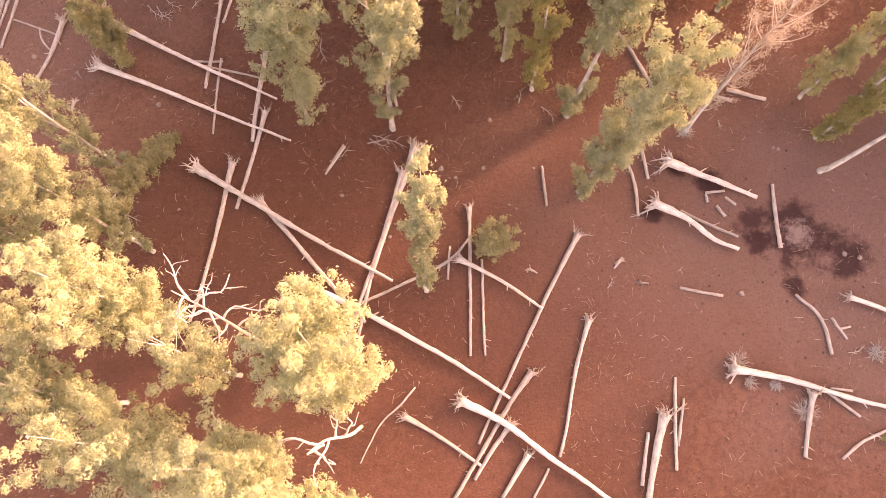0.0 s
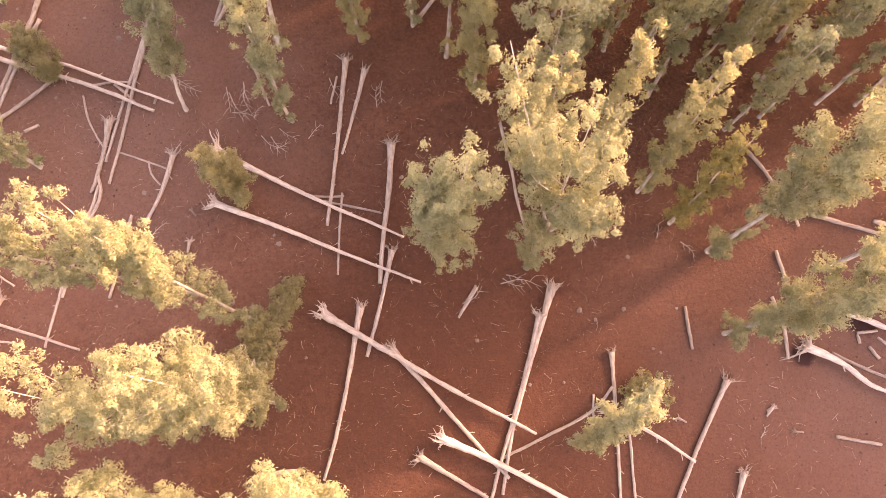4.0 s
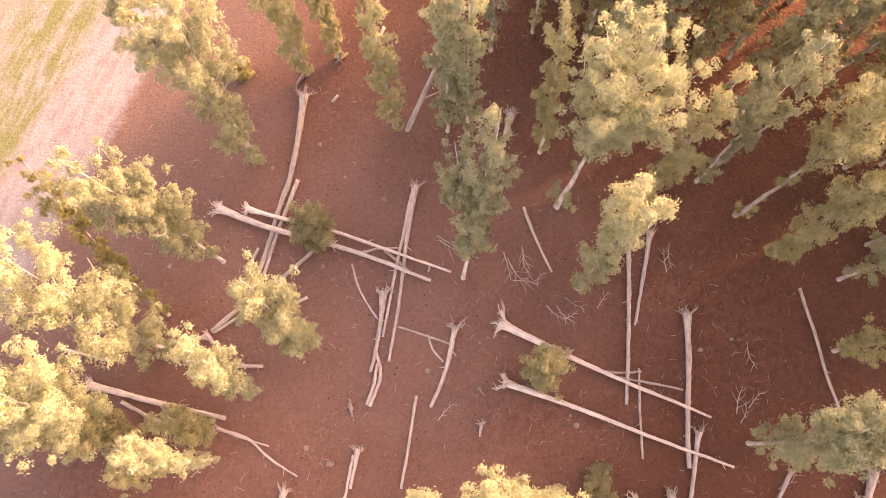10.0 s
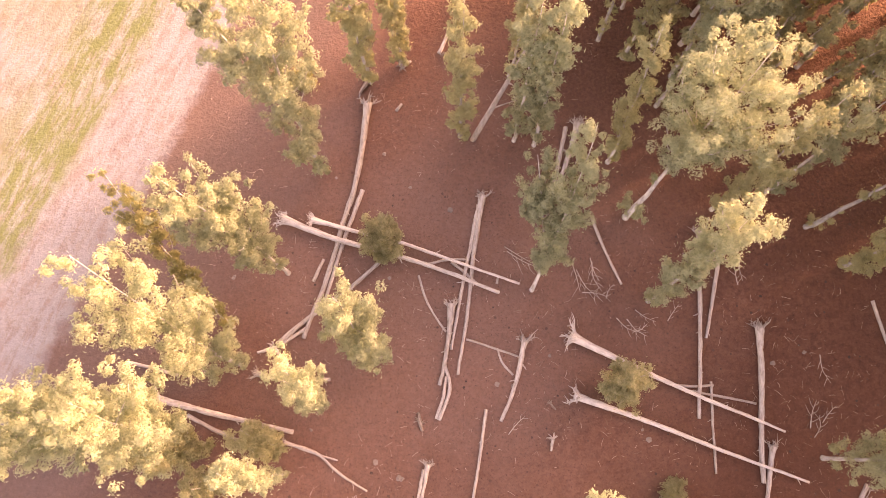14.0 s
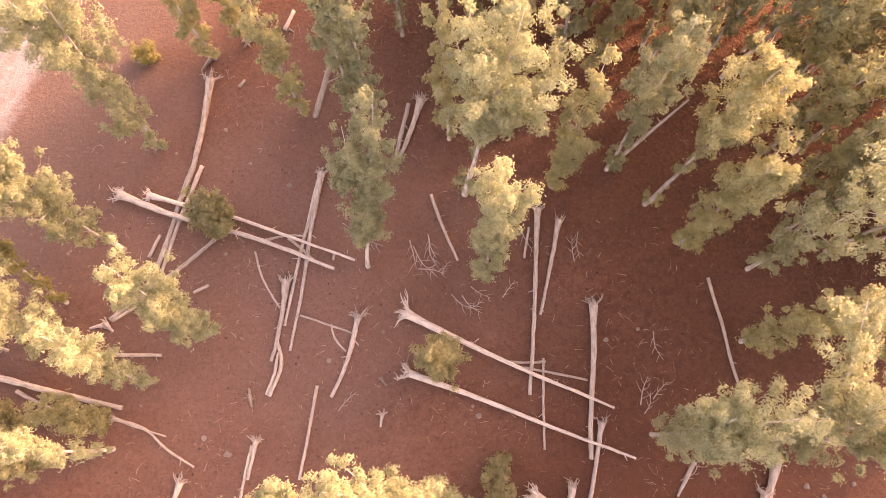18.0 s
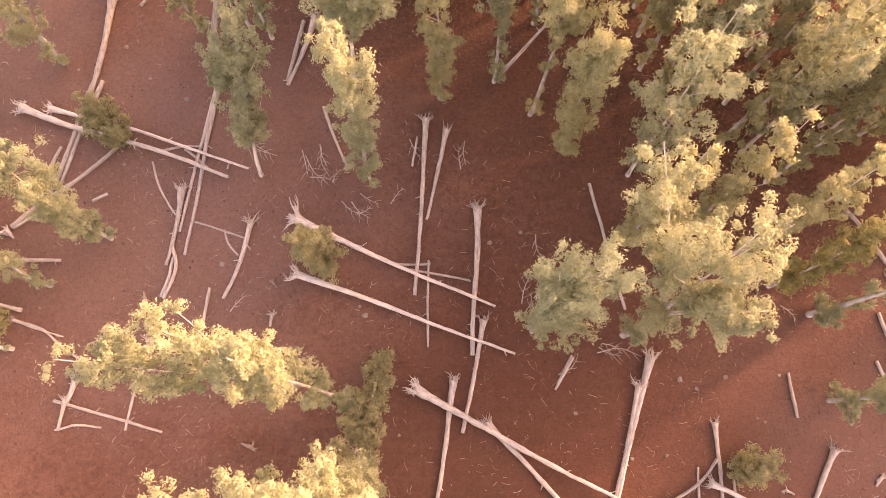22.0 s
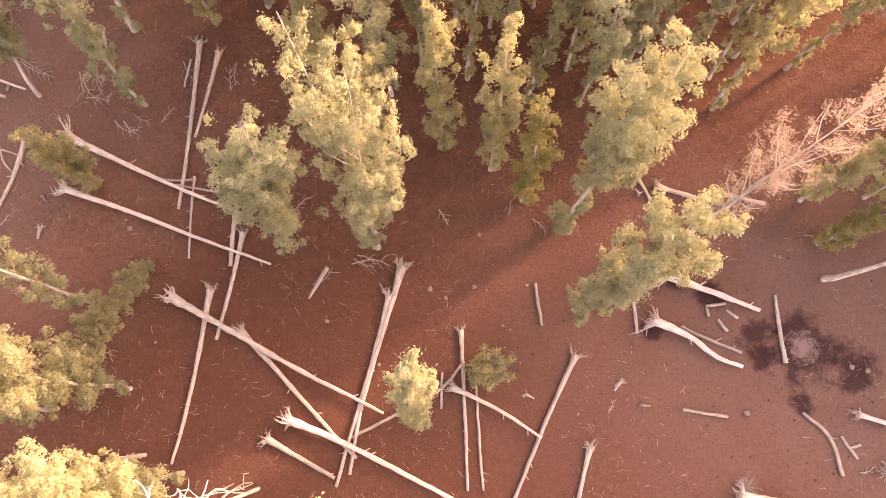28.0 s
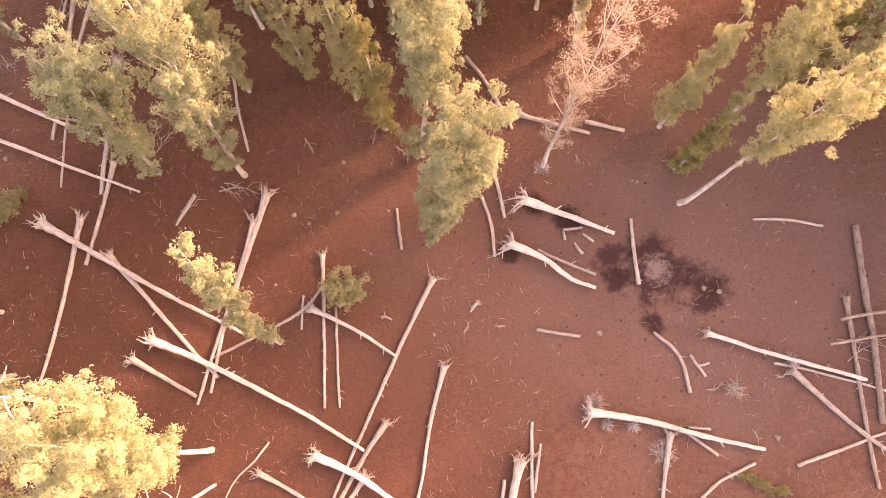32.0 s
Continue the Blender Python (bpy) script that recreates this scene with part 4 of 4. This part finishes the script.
def broken_branch(x, y, way, length, seed):
    """A fallen limb with a few side twigs."""
    rng = np.random.default_rng(seed)
    ob = thing("fallen_branch", x, y, 0, "thin bleached fallen branch with bare side twigs", "branch", "fallen branches")
    a = math.radians(way)
    d, n = np.array([math.cos(a), math.sin(a), 0]), np.array([-math.sin(a), math.cos(a), 0])
    bow = rng.uniform(-0.15, 0.15)
    line = smooth_line([(0, 0, 0.08), d * length * 0.5 + n * length * bow + [0, 0, 0.14], d * length + [0, 0, 0.06]], 0.4)
    v, f, uv = tube(line, np.linspace(0.085, 0.03, len(line)), 6, rng, 0.08)
    limb = part("limb", mesh_from("limb", v, f, LOG, True, uv), ob)
    for k in range(5):
        q = line[int(len(line) * (0.25 + 0.14 * k))]
        s = 1 if k % 2 else -1
        tl = length * rng.uniform(0.2, 0.42)
        l = smooth_line([q, q + (d * 0.6 + n * s * 0.7) * tl * 0.5 + [0, 0, 0.1], q + (d * 0.8 + n * s * rng.uniform(0.4, 0.9)) * tl], 0.4)
        v, f, uv = tube(l, np.linspace(0.05, 0.018, len(l)), 5, rng, 0.08)
        part("twig", mesh_from("twig", v, f, LOG, True, uv), limb)


STONE = wood_material("pale_stone", (0.13, 0.09, 0.07), (0.30, 0.235, 0.195), 0.5, 2.0)
stone(-60.4, 51.4, 0.26, 0)
stone(-68.2, 47.6, 0.36, 1)
stone(-83.4, 63.5, 0.30, 2)
stone(-91.2, 79.1, 0.22, 3)
stone(-80.0, 77.2, 0.26, 4)
stone(-85.8, 37.3, 0.36, 5)
stone(-82.2, 34.9, 0.30, 6)
stone(-106.4, 64.5, 0.22, 7)
stone(-113.4, 52.3, 0.26, 8)
stone(-110.6, 50.6, 0.36, 9)
stone(-65.9, 47.3, 0.30, 10)
stone(-47.9, 40.6, 0.22, 11)
stone(-23.8, 50.7, 0.26, 12)
stone(-28.5, 49.3, 0.36, 13)
stone(-85.9, 37.4, 0.30, 14)
stone(-106.9, 36.2, 0.22, 15)
stone(-106.6, 64.2, 0.26, 16)
stone(-74.1, 73.4, 0.36, 17)
stone(-83.8, 82.6, 0.30, 18)
stone(-95.0, 42.0, 0.22, 19)
stone(-71.3, 30.1, 0.26, 20)
stone(-82.6, 35.1, 0.36, 21)
stone(5.4, 36.3, 0.30, 22)
stone(9.3, 22.1, 0.22, 23)
stone(49.4, 31.4, 0.26, 24)
stone(42.2, 9.2, 0.36, 25)
stone(0.1, 27.0, 0.30, 26)
stone(18.3, 9.8, 0.22, 27)
stone(-5.0, 18.0, 0.26, 28)
stone(65.9, -6.3, 0.36, 29)
stone(57.8, 15.1, 0.30, 30)
stone(70.7, 12.6, 0.22, 31)
stone(74.2, 3.4, 0.26, 32)
stone(-2.2, 28.4, 0.36, 33)
stone(-17.4, 24.2, 0.30, 34)
stone(8.3, 22.7, 0.22, 35)
stone(48.7, 31.6, 0.26, 36)
stone(59.9, 14.6, 0.36, 37)
stone(4.3, 28.5, 0.30, 38)
stone(12.1, 28.5, 0.22, 39)
stone(-9.9, 17.7, 0.26, 40)
stone(-47.1, 39.2, 0.36, 41)
stone(-53.7, 30.3, 0.30, 42)
stone(-42.6, 22.1, 0.22, 43)
root_chunk(24.6, 14.1, 0.42, 200)
root_chunk(27.5, 10.7, 0.35, 201)
root_chunk(29.6, 41.8, 0.30, 202)
root_chunk(-79.4, 42.7, 0.45, 203)
root_chunk(-100.9, 53.6, 0.50, 204)
root_chunk(-102.9, 50.4, 0.50, 205)
root_chunk(-100.5, 53.9, 0.55, 206)
root_chunk(-79.4, 42.7, 0.40, 207)
root_chunk(-32.3, 97.8, 0.40, 208)
root_chunk(40.8, 35.1, 0.30, 209)
root_chunk(-60.7, 39.7, 0.45, 210)
root_chunk(-63.5, 21.2, 0.50, 211)
root_chunk(24.7, 14.1, 0.35, 212)
root_chunk(-86.2, 94.3, 0.60, 213)
root_chunk(-80.7, 96.6, 0.50, 214)
root_chunk(-74.3, 98.6, 0.30, 215)
root_chunk(11.1, 12.8, 0.35, 216)
root_chunk(-60.7, 44.6, 0.30, 217)
broken_branch(-55.8, 63.8, -54, 5.5, 400)
broken_branch(-55.1, 60.4, -12, 3.9, 401)
broken_branch(-53.6, 65.5, -72, 3.7, 402)
broken_branch(-48.9, 56.3, -43, 3.8, 403)
broken_branch(-47.6, 57.6, -32, 3.4, 404)
broken_branch(-51.7, 59.4, 57, 2.5, 405)
broken_branch(-50.4, 56.5, -32, 4.1, 406)
broken_branch(-48.1, 54.4, 28, 2.4, 407)
broken_branch(-43.0, 55.8, 52, 3.1, 408)
broken_branch(-65.9, 66.9, -27, 6.5, 409)
broken_branch(-66.2, 67.6, -33, 5.8, 410)
broken_branch(-21.6, 50.3, -75, 4.2, 411)
broken_branch(-24.2, 40.1, 71, 4.1, 412)
broken_branch(-19.5, 29.7, 40, 3.9, 413)
broken_branch(9.9, 39.1, 78, 2.3, 414)
broken_branch(60.1, 2.1, -54, 3.0, 415)
broken_branch(56.8, 0.6, 24, 2.7, 416)
broken_branch(62.5, -5.0, -64, 1.9, 417)
broken_branch(22.6, 9.9, 61, 1.8, 418)
broken_branch(-13.7, 32.6, -6, 6.2, 419)
broken_branch(-12.9, 33.9, -23, 2.9, 420)
broken_branch(-13.4, 33.4, -23, 3.4, 421)
broken_branch(-32.3, 60.8, 92, 3.6, 422)
broken_branch(-0.5, 40.4, -61, 2.7, 423)
broken_branch(-46.7, 50.0, -156, 1.9, 424)
broken_branch(-53.4, 65.0, -75, 4.8, 425)
broken_branch(-56.3, 64.7, -78, 4.3, 426)
broken_branch(-52.4, 21.9, -23, 4.4, 427)
broken_branch(-66.9, 40.5, 45, 3.5, 428)
broken_branch(53.3, 34.5, -9, 5.9, 429)
broken_branch(13.4, 38.5, -48, 3.1, 430)
broken_branch(-23.8, 38.8, 71, 3.3, 431)
broken_branch(-22.4, 40.8, 46, 3.2, 432)
broken_branch(-39.9, 65.8, -63, 3.9, 433)
broken_branch(-31.5, 65.2, -90, 3.9, 434)
broken_branch(77.0, 3.9, 27, 5.7, 435)
broken_branch(75.9, 7.1, -1, 7.0, 436)


def ground_litter():
    """Thousands of straw-thin sticks and bark strips over the trampled earth, and dark dung pats."""
    rng = np.random.default_rng(77)
    pieces = []
    count = 15000
    x, y = rng.uniform(-128, 92, count), rng.uniform(-22, 100, count)
    keep = (y < 0.45 * x + 150) & (noise_field(x, y) > rng.uniform(-0.28, 0.36, count))
    for px, py in zip(x[keep], y[keep]):
        a, l, c = rng.uniform(0, 6.28), 0.2 + 1.25 * rng.uniform(0, 1) ** 2.2, rng.uniform(-0.3, 0.3)
        d, n = np.array([math.cos(a), math.sin(a), 0]), np.array([-math.sin(a), math.cos(a), 0])
        p = np.array([px, py, ground_height(px, py) + 0.03])
        q = np.array([p, p + d * l * 0.5 + n * l * c * 0.4 + [0, 0, 0.05], p + d * l])
        w = rng.uniform(0.010, 0.028)
        v = np.vstack([q + n * w, q + [0, 0, w * 1.4], q - n * w])
        f = [(0, 1, 4, 3), (1, 2, 5, 4), (3, 4, 7, 6), (4, 5, 8, 7)]
        pieces.append((v, np.array(f), np.tile([[0.3, 0.2]], (9, 1))))
    v, f, uv = joined(pieces)
    ob = new("stick_litter", mesh_from("stick_litter", v, f, LITTER, False, uv))
    tagged(ob, "pale straw-thin sticks and bark strips scattered over earth", "litter", kind="stuff")
    pieces = []
    for k in range(750):
        px, py = rng.uniform(-120, 88), rng.uniform(-20, 80)
        r, z = rng.uniform(0.10, 0.24), ground_height(px, py)
        ang = np.linspace(0, 2 * math.pi, 8, endpoint=False)
        rim = np.stack([px + r * np.cos(ang) * rng.uniform(0.7, 1.2, 8), py + r * np.sin(ang) * rng.uniform(0.7, 1.2, 8), np.full(8, z + 0.005)], 1)
        v = np.vstack([rim, [(px, py, z + 0.07)]])
        f = [(j, (j + 1) % 8, (j + 2) % 8, 8) for j in range(0, 8, 2)]
        pieces.append((v, np.array(f), np.zeros((9, 2))))
    v, f, uv = joined(pieces)
    ob = new("dung_pats", mesh_from("dung_pats", v, f, DUNG, True))
    tagged(ob, "dark dried dung pats scattered over trampled earth", "dung", kind="stuff")


def noise_field(x, y):
    return np.array([noise.noise((a * 0.06, b * 0.06, 9.0)) for a, b in zip(x, y)])


def plain_rough(name, a, b, scale):
    m, nt, bs = nodes_of(name)
    geo = nt.nodes.new("ShaderNodeNewGeometry")
    nt.links.new(ramp(nt, geo.outputs["Random Per Island"], [(0.0, a), (1.0, b)]), bs.inputs["Base Color"])
    bs.inputs["Roughness"].default_value = 0.9
    bump(nt, bs, noise_tex(nt, coords(nt), scale, 4), 0.5, 0.05)
    return m


LITTER = plain_rough("dry_stick", (0.18, 0.115, 0.08), (0.42, 0.31, 0.24), 6.0)
DUNG = plain_rough("dung", (0.045, 0.022, 0.014), (0.09, 0.042, 0.026), 8.0)
ground_litter()


TUFTS = [(40.7, -0.8, 1.9), (42.4, -3.7, 1.1), (49.7, -7.7, 2.1), (46.0, -4.1, 1.0), (60.7, 0.5, 1.6), (69.1, 4.2, 1.2), (35.3, 34.0, 1.4)]
LEAFY = (59.2, -10.9, -21)


def twig_tuft(x, y, r, seed):
    """A bush of bare dry twigs, torn from a crown."""
    rng = np.random.default_rng(seed)
    ob = thing("dry_brush", x, y, 0, "tangled tuft of dry pale twigs beside a log", "brush", "fallen branches")
    pieces = []
    for k in range(46):
        a, e = rng.uniform(0, 6.28), rng.uniform(0.15, 0.9)
        d = np.array([math.cos(a), math.sin(a), e])
        q = d * r * rng.uniform(0.15, 1.0)
        l = smooth_line([(0, 0, 0.1), q * 0.55 + rng.standard_normal(3) * 0.12 * r, q + [0, 0, -0.2 * r * e]], 0.3)
        l[:, 2] = np.maximum(l[:, 2], 0.03)
        pieces.append(tube(l, np.linspace(0.03, 0.012, len(l)), 4, rng, 0.1))
        for j in range(3):
            b = l[len(l) // 2]
            m = smooth_line([b, b + (d + rng.standard_normal(3) * 0.6) * r * 0.35], 0.3)
            m[:, 2] = np.maximum(m[:, 2], 0.03)
            pieces.append(tube(m, np.linspace(0.018, 0.01, len(m)), 4, rng, 0.1))
    v, f, uv = joined(pieces)
    part("brushwood", mesh_from("brushwood", v, f, LOG_PALE, True, uv), ob)


for k, (x, y, r) in enumerate(TUFTS):
    twig_tuft(x, y, r, 500 + k)


def leafy_branch(x, y, way, length, seed):
    """A fallen limb that still carries its leaves."""
    rng = np.random.default_rng(seed)
    ob = thing("leafy_branch", x, y, 0, "fallen gum branch with yellow-green leaves lying on earth", "branch", "fallen branches")
    a = math.radians(way)
    d = np.array([math.cos(a), math.sin(a), 0])
    line = smooth_line([(0, 0, 0.15), d * length * 0.5 + [0, 0, 0.35], d * length + [0, 0, 0.2]], 0.5)
    v, f, uv = tube(line, np.linspace(0.1, 0.03, len(line)), 6, rng, 0.08)
    part("limb", mesh_from("limb", v, f, BARK, True, uv), ob)
    plan = []
    for k in range(12):
        p = line[int((0.15 + 0.8 * k / 12) * (len(line) - 1))]
        q = p + [rng.uniform(-0.8, 0.8), rng.uniform(-0.8, 0.8), rng.uniform(0.1, 0.6)]
        plan.append((p, (p + q) / 2, q, 0.5, 0.5))
    crown = part("leaves", crown_mesh("leaves", plan, 60, 40, 0.13, LEAF_GREEN, rng), ob)
    for vert in crown.data.vertices:
        vert.co.z = max(0.03, vert.co.z * 0.7)


leafy_branch(*LEAFY, 8.5, 520)

# ---- the wood on the sunward side ----
WOOD = "gum trees of the wood"
edge_trees = [(-85.8, 94.3), (-81.0, 97.0), (-72.2, 85.0), (-64.0, 84.0), (-61.0, 83.2), (-41.9, 88.8), (-35.0, 72.2), (-26.6, 74.6),
              (0.2, 50.3), (7.5, 46.4), (12.0, 41.4), (-9.2, 48.5), (10.1, 61.8), (-7.2, 58.9), (70.5, 45.0), (78.0, 38.0)]
edge_kinds = [(COLUMN, "olive", 34, 1.05), (COLUMN, "olive", 32, 0.9), (COLUMN, "olive", 38, 0.9), (COLUMN, "yellow", 40, 1.0), (COLUMN, "yellow", 42, 0.9), (SKIRT, "yellow", 42, 0.9),
              (COLUMN, "olive", 38, 1.1), (SKIRT, "yellow", 40, 0.8), (COLUMN, "olive", 38, 1.2), (COLUMN, "olive", 40, 1.2), (COLUMN, "green", 34, 1.1), (COLUMN, "olive", 37, 1.3),
              (SKIRT, "yellow", 42, 1.2), (CROWN, "yellow", 44, 1.2), (COLUMN, "green", 33, 1.2), (SKIRT, "olive", 36, 1.1)]
models = []
for k, ((ex, ey), (prof, tone, hh, wide)) in enumerate(zip(edge_trees, edge_kinds)):
    models.append(gum_tree(ex, ey, hh, (0, 0.09 * hh), prof, tone, seed=60 + k, puffs=120, leaves=80, size=0.195, group=WOOD, limbs=30, shown=6, spread=wide * 0.88))
shared = [gum_tree(x, y, hh, (0, 3), prof, tone, seed=90 + k, puffs=95, leaves=42, size=0.265, group=WOOD, limbs=28, shown=4, spread=sp)
          for k, (x, y, prof, tone, hh, sp) in enumerate(((20.0, 62.0, TALL, "olive", 38, 1.05), (27.0, 58.0, SLIM, "yellow", 42, 1.0), (36.0, 60.0, TALL, "yellow", 43, 1.15), (-20.0, 84.0, COLUMN, "olive", 40, 0.72), (-50.0, 100.0, SLIM, "olive", 42, 0.95)))]
# coarse model for the unseen trees added to shade the clearing
unseen_model = gum_tree(120.0, 40.0, 38, (0, 2.5), CROWN, "green", seed=70, puffs=90, leaves=16, size=0.72, group=WOOD, limbs=20, shown=2, spread=1.1)
rng_wood = np.random.default_rng(5)
spots = [*edge_trees, (120.0, 40.0), (20.0, 62.0), (27.0, 58.0), (36.0, 60.0), (-20.0, 84.0), (-50.0, 100.0)]


def wood_edge(x):
    """How far the wood reaches towards the clearing; past x 98 added to cast shade."""
    return float(np.interp(x, (-95, -80, -60, -45, -28, -12, 0, 14, 30, 45, 60, 75, 98, 125, 175), (104, 102, 92, 96, 84, 70, 60, 56, 56, 54, 52, 52, 46, 20, 5)))


tries = 0
while len(spots) < 262 and tries < 9000:
    tries += 1
    x, y = rng_wood.uniform(-92, 175), rng_wood.uniform(2, 155)
    if y < wood_edge(x) or y > wood_edge(x) + (50 if x < 66 else 62) or (x > 66 and 0.75 * y - 0.66 * x > -22 and rng_wood.uniform(0, 1) < 0.86) or (0.75 * y - 0.66 * x > 116 and y > 98) or (x > 36 and y < 74 and rng_wood.uniform(0, 1) < 0.72) or (-38 < x < -4 and y < 88) or (x > 36 and 0.857 * y - 0.515 * x > -20 and rng_wood.uniform(0, 1) < 0.4):
        continue
    if all((x - a) ** 2 + (y - b) ** 2 > 4.5 ** 2 for a, b in spots):
        spots.append((x, y))
# trees set here to shade the clearing's south; the easternmost stand out of view
spots += [(79.0, 47.5), (84.0, 53.5), (88.0, 46.0), (92.5, 52.0), (83.5, 41.5), (93.5, 44.0), (74.5, 43.5)]
unseen_spots = []
for k, (x, y) in enumerate(spots):
    if k < 22:
        continue
    s = rng_wood.uniform(0.82, 1.15)
    m = pose(x, y, -0.05, rng_wood.uniform(-4, 1), rng_wood.uniform(-3, 3), 0) @ pose(0, 0, 0, 0, 0, rng_wood.uniform(0, 360)) @ Matrix.Diagonal((s, s, s * rng_wood.uniform(0.9, 1.1), 1))
    if x > 96 or y > 108:
        unseen_spots.append(m @ Matrix.Diagonal((1.1, 1.1, 1.12, 1)))
    else:
        copy_thing(shared[k % 5], m)


def far_wood():
    """The wood's unseen depth, added to shade the clearing: trunks and crowns joined."""
    wood = thing("far_wood", 0, 0, 0, "added unseen stand of green gum trees that shades the clearing", "wood", kind="stuff")
    kinds = {"trunk": BARK, "crown": LEAF_GREEN}
    for child in unseen_model.children:
        if child.name.split(".")[0] not in kinds:
            continue
        me = child.data
        co = np.empty(len(me.vertices) * 3)
        me.vertices.foreach_get("co", co)
        co = co.reshape(-1, 3)
        k = me.polygons[0].loop_total
        fc = np.empty(len(me.loops), dtype=np.int32)
        me.loops.foreach_get("vertex_index", fc)
        fc = fc.reshape(-1, k)
        vs = [co @ np.array(m.to_3x3()).T + np.array(m.translation) for m in unseen_spots]
        fs = [fc + n * len(co) for n in range(len(unseen_spots))]
        kind = child.name.split(".")[0]
        uv = np.tile([[0.3, 0.5]], (len(co) * len(unseen_spots), 1)) if kind == "trunk" else None
        ob = part(kind + "s", mesh_from(kind + "s", np.vstack(vs), np.vstack(fs), kinds[kind], kind == "trunk", uv), wood)
        ob["kind"] = "stuff"


far_wood()
